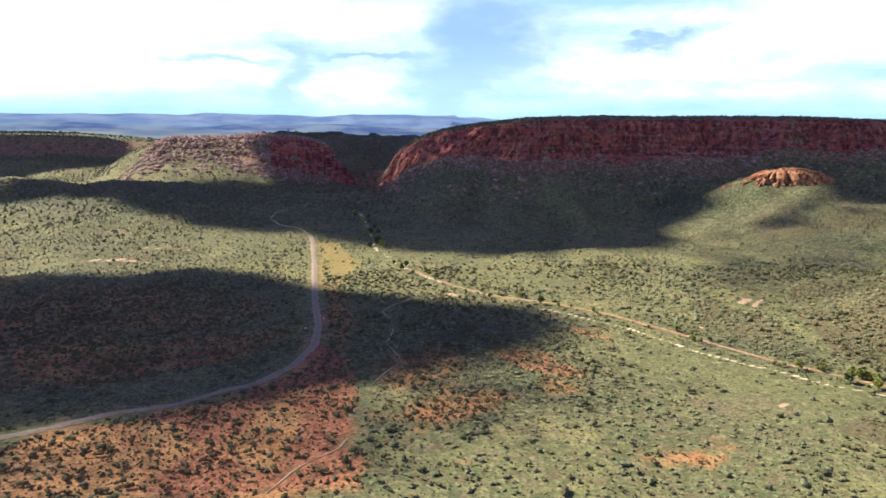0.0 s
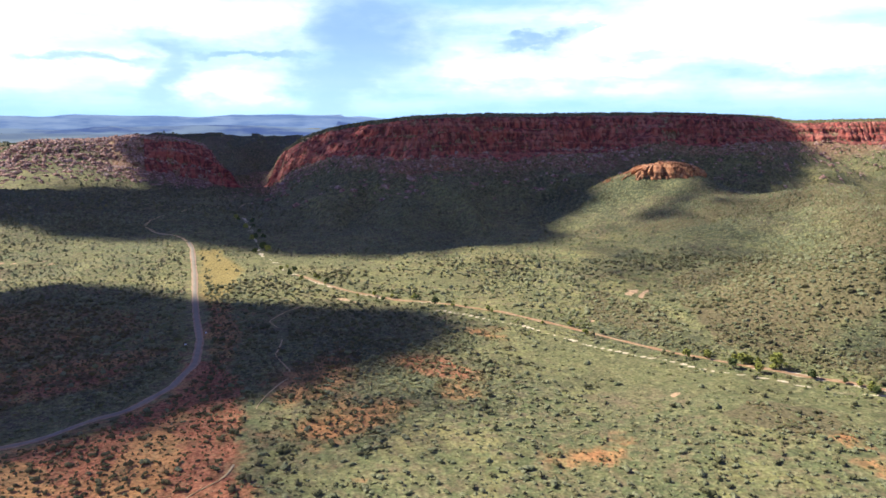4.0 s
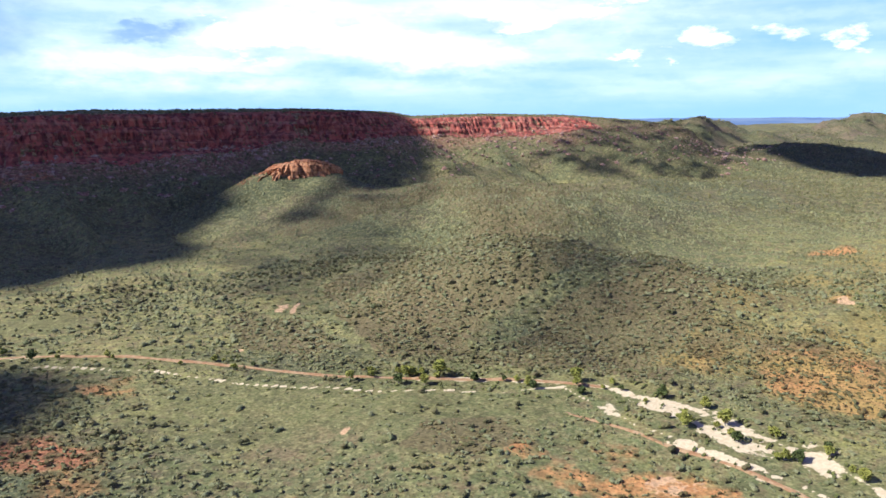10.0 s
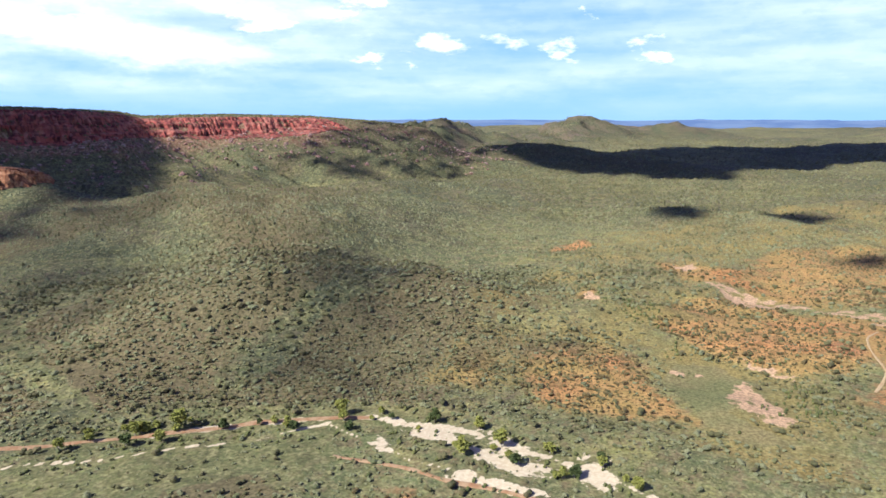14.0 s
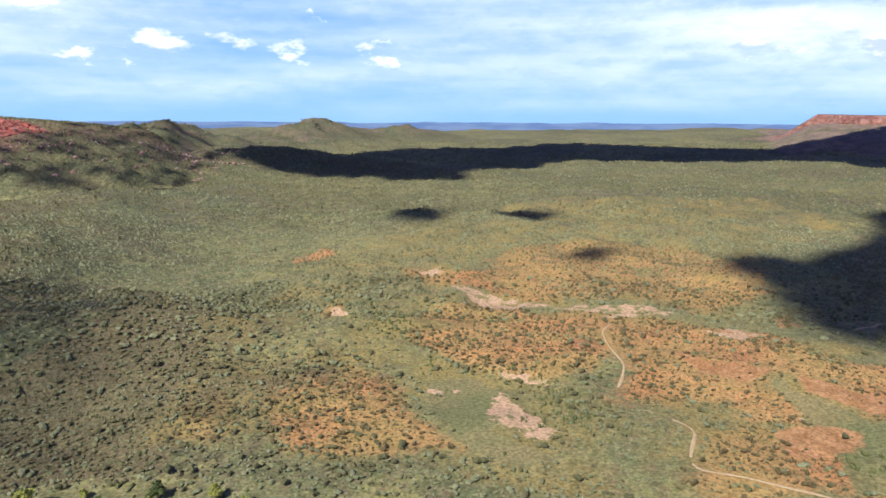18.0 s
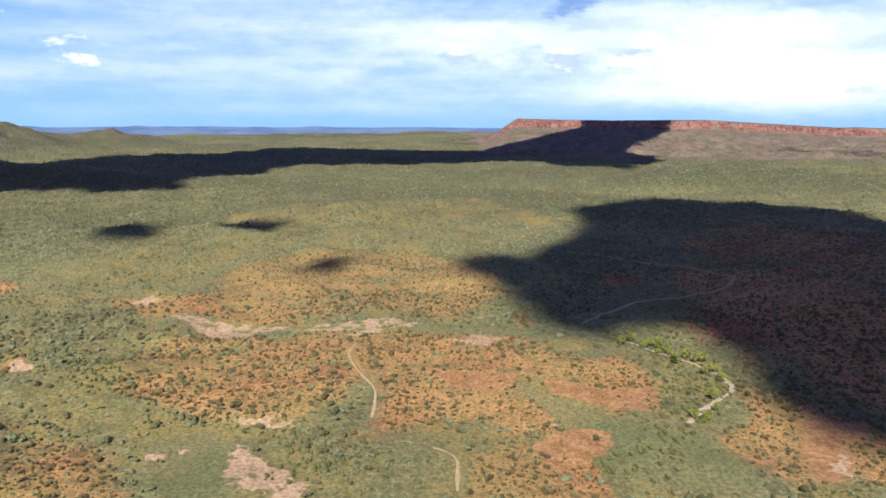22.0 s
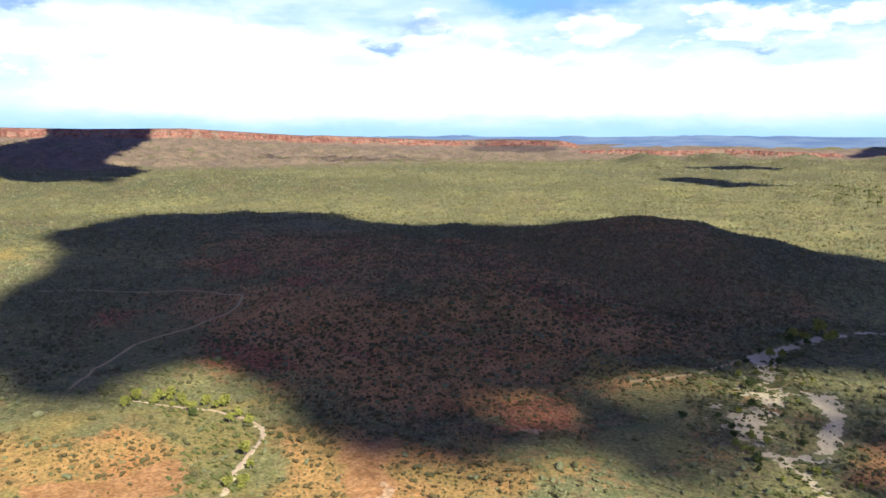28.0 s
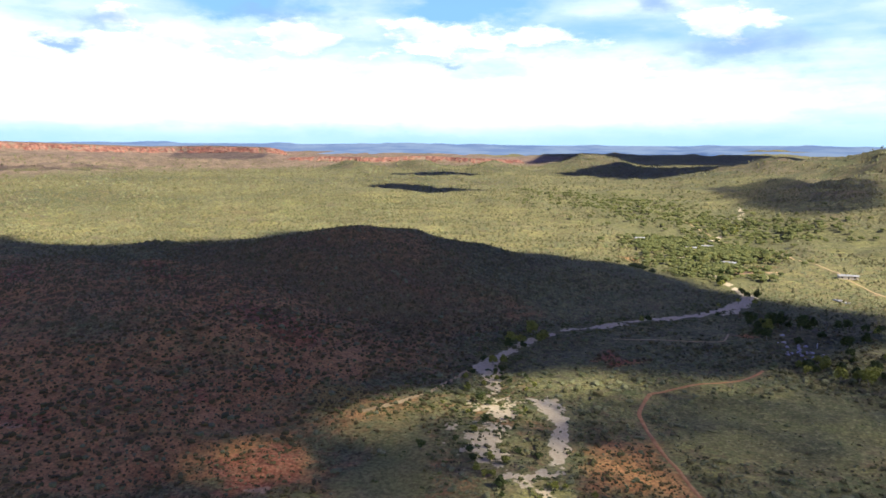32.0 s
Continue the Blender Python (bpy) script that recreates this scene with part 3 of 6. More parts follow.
def land(x, y, fine=True):
    x, y = np.asarray(x, float), np.asarray(y, float)
    r = np.hypot(x - HUB[0], y - HUB[1])
    z = 3.5 + 2.5 * rough(x, y, 260, 1, 3) + 2.2 * rough(x, y, 60, 2, 3) + step(300, 700, r) * 4.5 * (0.45 - np.abs(rough(x, y, 150, 12, 3)))
    z = z + step(420, 900, y) * 2
    # Hummocky ground: low red hills to the east, spurs and gullies.
    hummocks = hill(x, y, 470, 40, 1, 200, 170, 0) + hill(x, y, 450, -350, 1, 260, 170, -20) + hill(x, y, 430, 560, 1, 240, 190, 30) + hill(x, y, 900, 150, 0.8, 420, 300, 0) + hill(x, y, -300, 800, 1, 300, 150, 0)
    # Rolling ground away from the watercourses and tracks.
    off = np.full(np.shape(x), 1e9)
    for line in (CREEK, SIDE_CREEK, ROAD, SOUTH_CREEK, EAST_CREEK, SHADE_TRACK, EAST_TRACK):
        off = np.minimum(off, line_gap(x, y, line)[0])
    free = step(15, 110, off)
    ridged = 0.42 - np.abs(rough(x + 20 * rough(x, y, 90, 45, 2), y, 125, 44, 4, 0.55))
    z = z + free * step(240, 420, r) * (11.0 + 8.0 * step(700, 1500, r)) * ridged
    z = z + free * step(180, 300, r) * 1.7 * (0.4 - np.abs(rough(x, y, 38, 46, 3)))
    z = z + step(1300, 2000, r) * 16 * (0.35 - np.abs(rough(x, y, 420, 47, 4)))
    z = z + np.clip(hummocks, 0, 1) * (5.5 * (0.5 - np.abs(rough(x, y, 95, 17, 3))) + 1.5 * rough(x, y, 32, 18, 3))
    bumps = 0
    for h in HILLS:
        bumps = bumps + hill(x, y, *h)
    for h in FAR_HILLS:
        bumps = bumps + hill(x, y, *h)
    bumps = bumps * (1 + 0.25 * rough(x, y, 90, 3, 3) - 1.1 * step(1700, 2100, r) * (np.abs(rough(x, y, 170, 64, 4)) - 0.18))
    z = z + bumps
    z = z + step(3000, 4900, r) * 52 * (1 + 0.6 * rough(x, y, 900, 4, 3))
    for name in RIDGES:
        high, d = mesa(x, y, name, 5.0)
        z = np.maximum(z, high)
    if fine:
        z = z + 0.35 * rough(x, y, 14, 6, 3)
    return z

# ---- what the ground bears: places in plan ----
ROAD = [(-330, 190), (-240, 215), (-161, 244), (-132, 263), (-105, 279), (-83, 300), (-71, 326), (-67, 359), (-71, 395), (-81, 441), (-94, 509), (-103, 560), (-119, 640),
        (-126, 660)]
GAP_ROAD = [(-126, 660), (-136, 678), (-162, 709), (-183, 739), (-181, 766), (-164, 804), (-139, 847), (-119, 902), (-105, 960)]
FOOT_TRACK = [(-75, 175), (-55, 207), (-48, 225), (-36, 237), (-34, 251), (-33, 272), (-32, 297), (-29, 312), (-24, 322), (-19, 329), (-22, 340), (-29, 358), (-27, 379), (-28, 404), (-38, 427),
              (-30, 446), (-16, 462)]
CREEK = [(-95, 800), (-75, 700), (-60, 620), (-28, 548), (14, 493), (63, 457), (101, 427), (140, 382), (167, 342), (199, 312), (229, 287), (254, 250), (260, 226), (259, 197), (258, 165), (250, 138), (225, 90)]
SIDE_CREEK = [(63, 440), (110, 395), (140, 350), (170, 318), (205, 286), (240, 262), (236, 232), (231, 218), (234, 203), (236, 185), (236, 160), (230, 120)]
SOUTH_CREEK = [(276, -300), (272, -318), (259, -355), (244, -387), (225, -408), (197, -435), (160, -465), (136, -496), (120, -532), (134, -573), (144, -623), (170, -700), (160, -800), (90, -1000), (60, -1300)]
SAND_BARS = [(271, -300), (262, -271), (259, -242), (250, -225), (251, -200), (243, -187), (228, -174), (200, -150)]
SAND_LOOP = [(236, -262), (228, -250), (225, -238), (224, -220), (220, -196), (228, -176)]
EAST_TRACK = [(470, 88), (452, 93), (434, 91), (420, 87), (409, 83), (394, 85), (368, 90), (361, 74), (352, 63), (344, 60), (321, 65), (311, 64), (310, 50), (304, 35), (300, 15)]
EAST_CREEK = [(458, -52), (446, -63), (426, -73), (408, -76), (394, -75), (385, -67), (378, -57), (370, -45), (357, -33)]
SHADE_TRACK = [(486, -38), (500, -50), (522, -66), (550, -100), (556, -140), (570, -180), (590, -198), (628, -186), (677, -150), (715, -108)]
RED_TRACK = [(168, -180), (180, -213), (188, -233), (194, -256), (190, -282), (172, -299), (147, -315), (134, -338)]
SOUTH_TRACK = [(215, -378), (182, -387), (150, -391), (145, -419)]
SOUTH_ROAD = [(-60, -500), (0, -540), (21, -567), (36, -619), (50, -680), (64, -735), (91, -829), (124, -892), (160, -1050)]

# Patches: x, y, half-length, half-width, turn.
RED_EARTH = [(52, 335, 26, 12, -50), (4, 280, 26, 14, 30)]
RED_EARTH_FAR = [(653, -366, 30, 12, 0), (570, -409, 30, 12, 0), (682, -240, 50, 18, 0), (560, 190, 30, 14, -40), (623, 321, 30, 12, 0), (454, 242, 9, 6, 0), (415, -211, 26, 10, 0)]
GREEN_FLATS = [(545, -110, 60, 30, -30), (110, -268, 60, 30, 0), (-15, -864, 160, 50, 20), (440, 200, 50, 12, -60)]
GREEN_FAR = [(33, -1786, 260, 80, 10), (-90, 590, 30, 12, 0), (-20, 590, 60, 14, -20), (60, 520, 60, 14, -30), (160, -640, 60, 90, 0), (60, -420, 70, 40, 20), (500, 640, 60, 20, -30)]
PALE_WASH = [(575, 214, 10, 5, -40), (206, 450, 2, 7, -10), (-237, 605, 20, 3, 0), (-265, 561, 26, 3, 10), (14, 474, 10, 3, -30), (142, 285, 5, 2, 0)]
PALE_SPOTS = [(364, 163, 3, 2, 0), (368, 156, 2, 2, 0), (320, -72, 9, 3, -30), (364, 14, 4, 1.4, 20), (120, -640, 40, 6, 0), (-40, -560, 60, 14, -10), (149, 400, 3, 2, 0)]


RED_GROUND = [(430, -200, 190, 110, 0), (680, -330, 200, 110, -20), (440, -440, 200, 110, -20), (-250, 380, 170, 110, 20)]
RUSTY = [(292, 385, 70, 38, 28), (375, 440, 90, 50, 40), (330, 260, 60, 30, -50), (400, 290, 60, 30, -40), (455, 540, 90, 50, 60), (440, 640, 90, 60, -40), (560, 560, 80, 30, 20), (330, 640, 50, 30, 0), (430, -430, 150, 80, -30), (620, 700, 120, 50, 10), (760, 820, 120, 40, 10)]
RED_HILLS = [(480, -180, 150, 80, 0), (440, -330, 160, 90, -20), (650, -330, 160, 90, -20), (440, -480, 120, 80, -30)]
# Deep red soil.
DEEP = [(50, 338, 26, 11, -50), (523, -358, 26, 9, 0), (613, -285, 30, 10, 0), (200, -330, 14, 6, 30), (140, -412, 8, 5, 0), (92, -684, 15, 6, 0), (210, -655, 10, 4, 0), (570, -240, 30, 10, 20), (400, -300, 40, 14, -20), (480, -480, 50, 16, -30), (360, -420, 40, 14, -40)]
# Where the scrub stands thickest.
THICKETS = [(1450, 900, 260, 140, -35), (1250, 950, 160, 110, -30), (340, 250, 70, 36, -50), (430, 310, 90, 50, -30), (165, 370, 50, 24, -40), (295, 390, 80, 50, 30), (390, 470, 110, 70, 40), (470, 560, 130, 80, 60), (-250, 380, 150, 100, 20), (20, 330, 70, 50, -30), (430, -420, 200, 130, -20), (60, -420, 70, 60, 0)]


# Hills and hollows wholly grown over with brown scrub.
SCRUB_RINGS = [[(234, 472), (206, 385), (201, 343), (238, 321), (254, 350), (304, 340), (414, 348), (477, 367), (378, 399), (316, 425), (297, 474), (261, 473)],
               [(230, 313), (251, 323), (320, 325), (389, 303), (350, 250), (278, 238), (250, 288)], [(150, 406), (175, 371), (190, 366), (200, 425), (175, 464)], [(150, 262), (173, 275), (196, 256), (190, 236), (165, 240)]]


def scrubby(x, y):
    u, v = x + 7 * rough(x, y, 24, 57, 4), y + 7 * rough(x, y, 24, 59, 4)
    grown = np.zeros(np.shape(x), bool)
    for ring in SCRUB_RINGS:
        grown |= inside(u, v, ring)
    return grown.astype(float)


PLOTS = collections.defaultdict(list)


def plot(kind, gain, *ring):
    """A stretch of ground of one kind, by its corners."""
    PLOTS[kind].append((gain, list(ring)))


plot("deep", 0.9, (-70, 361), (-56, 372), (-30, 277), (-30, 211), (-63, 209), (-52, 248))
plot("deep", 1.0, (341, -165), (321, -181), (302, -160), (328, -143))
plot("deep", 0.8, (553, -140), (462, -139), (433, -125), (483, -99))
plot("flat", 1.0, (373, 169), (387, 153), (367, 130), (362, 140), (331, 134), (321, 120), (315, 108), (306, 122), (314, 141), (342, 160))
plot("flat", 1.0, (408, 21), (389, 12), (363, -5), (323, -8), (307, 3), (305, 20), (332, 9), (376, 18))
plot("flat", 1.0, (400, -48), (388, -22), (355, -37), (314, -34), (306, -29), (310, -2), (334, -5), (360, -8))
plot("flat", 0.9, (293, -160), (278, -210), (259, -168), (268, -130))
plot("mud", 1.0, (351, 27), (357, 11), (353, -3), (338, 5), (336, 29))
plot("mud", 1.0, (408, 9), (397, -10), (398, -41), (369, -27), (373, -8), (389, 9))
plot("mud", 0.9, (436, 61), (426, 35), (415, 19), (394, 32), (417, 53))
plot("mud", 0.9, (359, -89), (351, -103), (313, -70), (308, -49), (320, -49))
plot("pale", 0.72, (366, 141), (360, 127), (339, 114), (321, 113), (324, 124), (338, 136))
plot("pale", 0.60, (520, 121), (513, 95), (515, 51), (502, 53), (491, 89), (501, 118))
plot("pale", 0.9, (454, 248), (457, 238), (447, 228), (445, 236))
plot("pale", 0.8, (420, 151), (408, 146), (391, 139), (385, 122), (379, 119), (384, 138), (402, 148))
plot("straw", 0.8, (-115, 635), (-95, 642), (-66, 565), (-71, 474), (-85, 473))
plot("soil", 0.85, (446, 191), (414, 178), (398, 155), (387, 138), (389, 119), (400, 107), (421, 84), (444, 60), (461, 46), (485, 74), (494, 105), (494, 137), (519, 167), (494, 183), (477, 195))
plot("soil", 0.8, (421, 84), (448, 59), (448, 31), (444, 6), (420, -10), (411, -28), (398, -41), (367, -26), (360, -7), (356, 9), (366, 21), (358, 40), (380, 44), (381, 61), (364, 78), (358, 92), (385, 93))
plot("soil", 0.8, (340, 57), (358, 40), (342, 24), (341, 8), (324, 5), (306, 10), (301, 65), (322, 62))
plot("soil", 0.85, (356, 235), (368, 218), (381, 199), (375, 179), (341, 168), (325, 151), (314, 141), (313, 156), (302, 170), (302, 205), (324, 219))
plot("soil", 0.62, (339, 267), (344, 258), (333, 240), (300, 224), (300, 243))
plot("soil", 0.8, (574, 244), (580, 207), (568, 166), (566, 136), (525, 119), (539, 163), (529, 203))
plot("soil", 0.55, (609, 188), (688, 153), (722, 81), (700, 10), (638, -24), (568, -27), (519, 37), (509, 89), (541, 134), (572, 182))
plot("soil", 0.8, (339, -25), (363, -63), (305, -29), (312, -20))
plot("deep", 0.9, (448, 112), (432, 97), (411, 101), (417, 109))
plot("deep", 0.8, (518, -10), (491, -16), (488, -6))
plot("deep", 0.75, (388, -14), (395, -40), (365, -24), (364, -11))
plot("deep", 0.7, (442, 64), (450, 42), (439, 19), (418, 24), (426, 43), (427, 62))
plot("deep", 0.6, (397, 9), (392, -16), (383, -14), (387, 10))
plot("green", 0.8, (440, 223), (459, 206), (423, 185), (392, 154), (375, 123), (368, 108), (338, 107), (334, 113), (315, 116), (304, 108), (303, 139), (325, 151), (341, 166), (373, 174), (384, 195), (406, 217))
plot("green", 0.8, (333, 108), (337, 85), (329, 76), (314, 87), (305, 96), (304, 108))
plot("green", 0.75, (417, 27), (403, 5), (386, -18), (357, -10), (338, 15), (335, 36), (356, 23), (355, 1), (376, 2), (392, 25))
plot("green", 0.8, (428, -40), (464, -73), (442, -85), (399, -77), (360, -59), (340, -36), (305, -25), (306, 9), (335, -2), (377, -33), (419, -52))
plot("green", 0.65, (519, 37), (531, 7), (479, -18), (454, -45), (435, -60), (418, -26), (449, 5), (498, 24))
plot("green", 0.7, (533, 105), (532, 70), (543, 33), (519, 51), (509, 89), (514, 105))
plot("pale", 0.64, (537, 191), (536, 176), (533, 148), (519, 119), (501, 138), (495, 167), (517, 177))
plot("pale", 0.64, (485, 96), (506, 72), (523, 50), (493, 73), (479, 93))
plot("pale", 0.64, (469, 42), (485, 17), (464, 7), (450, 25))
plot("pale", 0.64, (362, 142), (348, 126), (334, 115), (327, 120), (336, 135))
plot("pale", 0.6, (368, 141), (364, 135), (360, 140))
plot("soil", 0.9, (-154, 232), (-150, 247), (-115, 258), (-86, 285), (-74, 316), (-61, 333), (-59, 372), (-62, 413), (-54, 403), (-50, 333), (-51, 275), (-31, 266), (-32, 236), (-40, 216), (-52, 205), (-135, 201))
plot("deep", 0.95, (-116, 261), (-85, 281), (-65, 325), (-57, 308), (-71, 273), (-75, 247), (-86, 235), (-91, 223), (-88, 205), (-63, 205), (-60, 219), (-95, 250))
plot("soil", 0.9, (-89, 505), (-69, 474), (-60, 402), (-64, 372), (-78, 438))
plot("deep", 0.7, (-85, 483), (-69, 464), (-63, 413), (-69, 402))
plot("soil", 0.7, (-33, 331), (-18, 348), (5, 366), (14, 351), (0, 305), (-20, 291))
plot("deep", 0.6, (2, 366), (14, 364), (11, 333), (-3, 332))
plot("soil", 0.75, (-10, 298), (5, 313), (5, 278), (-4, 245), (10, 229), (0, 241), (-9, 266))
plot("soil", 0.8, (42, 366), (59, 357), (66, 307), (57, 299), (49, 331))
plot("soil", 0.66, (72, 236), (97, 242), (109, 252), (100, 230), (75, 225))
plot("soil", 0.6, (-227, 351), (-169, 352), (-118, 375), (-77, 387), (-103, 324), (-146, 300), (-185, 283))
plot("deep", 0.55, (-181, 320), (-129, 345), (-82, 382), (-84, 360), (-119, 317), (-165, 298))
plot("green", 0.85, (-113, 643), (-82, 622), (-66, 565), (-76, 508), (-94, 545))
plot("green", 0.62, (34, 425), (68, 377), (131, 380), (161, 312), (184, 278), (160, 239), (139, 266), (104, 297), (74, 333))
plot("brush", 0.7, (-326, 511), (-253, 534), (-147, 544), (-100, 506), (-73, 371), (-79, 316), (-113, 281), (-150, 261), (-166, 252))
plot("soil", 0.8, (43, 301), (54, 323), (66, 303), (65, 294), (48, 290))
plot("soil", 0.8, (183, 219), (194, 204), (218, 213), (214, 205), (199, 202), (175, 210))
plot("soil", 0.9, (199, 197), (222, 186), (214, 167), (186, 187))
plot("pale", 0.55, (201, 192), (217, 185), (214, 174), (197, 183))
plot("soil", 0.75, (327, 223), (374, 218), (321, 191), (310, 206))
plot("green", 0.9, (214, 425), (219, 387), (210, 355), (196, 342), (188, 358), (200, 399))
plot("green", 0.7, (71, 416), (115, 378), (185, 312), (237, 258), (238, 235), (193, 281), (137, 329), (88, 376))
plot("pale", 0.85, (198, 463), (204, 461), (198, 446), (191, 449))
plot("soil", 0.8, (496, 71), (484, 41), (476, 19), (478, -1), (456, -25), (446, -51), (405, -41), (383, -34), (369, -12), (366, 6), (359, 20), (402, 80))
plot("green", 0.8, (459, -35), (461, -59), (460, -105), (419, -98), (401, -72), (373, -46), (346, -31), (323, -20), (343, 1), (365, -19), (390, -43), (439, -48))
plot("soil", 0.85, (394, -79), (386, -95), (368, -102), (348, -109), (333, -120), (306, -117), (296, -120), (290, -105), (304, -87), (311, -66), (305, -46), (316, -32), (351, -44))
plot("deep", 0.8, (363, -95), (352, -101), (331, -86), (318, -71), (317, -56), (325, -54), (338, -76))
plot("deep", 1.0, (341, -159), (324, -180), (313, -168), (313, -152), (327, -144))
plot("deep", 0.8, (529, -15), (496, -18), (492, -11), (513, -10))
plot("deep", 0.85, (519, -143), (451, -132), (452, -116), (483, -116))
plot("soil", 0.75, (556, -140), (492, -167), (417, -167), (392, -197), (392, -256), (348, -263), (331, -228), (355, -204), (364, -151), (407, -137), (462, -125))
plot("deep", 0.6, (712, -262), (687, -280), (601, -229), (651, -196))
plot("deep", 0.6, (649, -117), (612, -136), (576, -109), (599, -95))
plot("deep", 0.55, (477, -168), (425, -170), (408, -154), (440, -147))
plot("soil", 0.7, (496, -205), (439, -217), (378, -221), (325, -204), (314, -187), (330, -150), (359, -128), (392, -114))
plot("deep", 0.7, (453, -167), (417, -164), (412, -154), (438, -154))
plot("deep", 0.7, (395, -214), (372, -208), (370, -196), (380, -191))
plot("deep", 1.0, (219, -356), (212, -361), (205, -334), (223, -327))
plot("deep", 0.7, (598, -419), (558, -417), (510, -350), (530, -345))
plot("deep", 0.7, (748, -423), (674, -396), (603, -329), (648, -337))
plot("straw", 0.9, (338, -234), (319, -248), (308, -233), (318, -216), (327, -201))
plot("green", 0.8, (304, -208), (283, -235), (265, -186), (263, -157), (297, -146), (297, -183))
plot("green", 0.75, (190, -280), (165, -282), (140, -293), (85, -312), (106, -227), (139, -218), (167, -225), (180, -245))
plot("soil", 0.8, (207, -218), (193, -234), (178, -208), (167, -189), (208, -171), (209, -196))
plot("sand", 0.72, (253, 242), (259, 223), (252, 204), (251, 189), (257, 176), (258, 168), (256, 153), (249, 143), (246, 155), (248, 169), (239, 176), (243, 187), (245, 202), (245, 216), (250, 236))
plot("sand", 0.62, (246, 248), (250, 242), (235, 224), (228, 224), (235, 238))
plot("sand", 0.66, (223, 205), (230, 208), (237, 198), (237, 181), (237, 171), (231, 170), (231, 186), (228, 199))
plot("sand", 0.62, (230, 169), (240, 163), (243, 147), (238, 148), (226, 159))
plot("sand", 0.55, (262, 220), (262, 200), (264, 175), (257, 176), (256, 197))
plot("soil", 0.9, (180, 218), (189, 214), (196, 199), (209, 195), (223, 183), (218, 170), (213, 169), (188, 190), (182, 208))
plot("pale", 0.6, (195, 195), (211, 192), (221, 181), (215, 172), (199, 181), (190, 189))
plot("soil", 0.8, (207, 220), (217, 211), (209, 204), (202, 213))
plot("soil", 0.75, (185, 239), (189, 234), (181, 231))
plot("soil", 0.8, (341, 230), (360, 224), (379, 200), (372, 187), (321, 166), (310, 176), (302, 190), (312, 207))
plot("green", 0.7, (104, 364), (145, 339), (199, 294), (233, 255), (227, 234), (207, 231), (173, 261), (131, 310), (97, 342))
plot("soil", 0.7, (71, 400), (94, 398), (106, 371), (84, 375))
plot("brush", 0.8, (285, 433), (341, 436), (383, 395), (387, 327), (331, 296), (299, 296), (272, 257), (254, 274), (245, 303), (254, 335), (229, 327), (228, 353))
plot("brush", 0.7, (184, 438), (207, 426), (196, 380), (177, 357), (161, 374))
plot("brush", 0.6, (125, 580), (194, 532), (179, 451), (156, 410), (104, 462))
plot("brush", 0.7, (303, 281), (340, 242), (300, 208), (273, 205), (266, 252))
plot("sand", 0.9, (278, -294), (273, -310), (264, -308), (257, -267), (264, -264))
plot("sand", 0.85, (244, -258), (234, -262), (224, -246), (221, -229), (217, -208), (216, -186), (227, -168), (235, -161), (232, -166), (223, -182), (220, -193), (226, -227), (236, -241))
plot("sand", 0.58, (263, -239), (252, -235), (242, -212), (236, -199), (241, -171), (250, -174), (258, -194), (254, -213))
plot("sand", 0.9, (147, -465), (138, -512), (120, -543), (119, -516), (133, -477))
plot("soil", 0.6, (425, -320), (380, -345), (324, -300), (309, -254), (336, -229), (390, -248))
plot("brush", 0.5, (440, -469), (358, -516), (263, -525), (195, -497), (249, -425), (328, -358), (391, -368))
plot("brush", 0.6, (478, -222), (433, -252), (372, -173), (319, -150), (351, -140), (411, -156))
plot("deep", 1.0, (342, -164), (325, -182), (312, -166), (315, -155), (330, -150))
plot("pale", 0.55, (325, -150), (315, -155), (313, -148), (323, -146))
plot("pale", 0.5, (446, -161), (414, -162), (411, -156), (430, -152))
plot("green", 0.6, (411, -156), (378, -181), (332, -202), (309, -197), (325, -179), (367, -167))
plot("green", 0.6, (265, -317), (230, -385), (138, -468), (128, -423), (207, -356), (240, -281))
plot("green", 0.95, (427, -1710), (261, -1619), (119, -1307), (25, -1003), (-66, -922), (-23, -744), (47, -850), (139, -858), (215, -777), (260, -953))
plot("soil", 0.7, (230, -717), (206, -711), (216, -665))
plot("pale", 0.7, (121, -680), (96, -678), (106, -630), (124, -644))
plot("deep", 0.75, (70, 950), (159, 943), (160, 903), (100, 874), (73, 890))
plot("straw", 0.48, (290, 260), (420, 300), (700, 320), (1000, 200), (1050, -100), (900, -190), (700, -40), (480, 0), (420, -120), (280, -140))


def plots(x, y, kind, soft=5.0):
    """How far x, y lies in the stretches of a kind: half the gain at a rim, the whole gain well inside."""
    best = np.zeros(np.shape(x))
    for gain, ring in PLOTS[kind]:
        xs, ys = [p[0] for p in ring], [p[1] for p in ring]
        near = (x > min(xs) - 16) & (x < max(xs) + 16) & (y > min(ys) - 16) & (y < max(ys) + 16)
        if not near.any():
            continue
        u, v = x[near], y[near]
        gap, _ = line_gap(u, v, ring + ring[:1])
        side = np.where(inside(u, v, ring), gap, -gap)
        best[near] = np.maximum(best[near], gain * np.clip(0.5 + 0.5 * side / soft, 0, 1))
    return best


def patches(x, y, items):
    """1 in the heart of the nearest patch, 0.5 at its edge, 0 well outside."""
    best = np.zeros(np.shape(x))
    for cx, cy, a, b, turn in items:
        c, s = math.cos(radians(turn)), math.sin(radians(turn))
        u, v = ((x - cx) * c + (y - cy) * s) / a, ((y - cy) * c - (x - cx) * s) / b
        best = np.maximum(best, np.clip(1.25 - 0.75 * np.hypot(u, v), 0, 1))
    return best


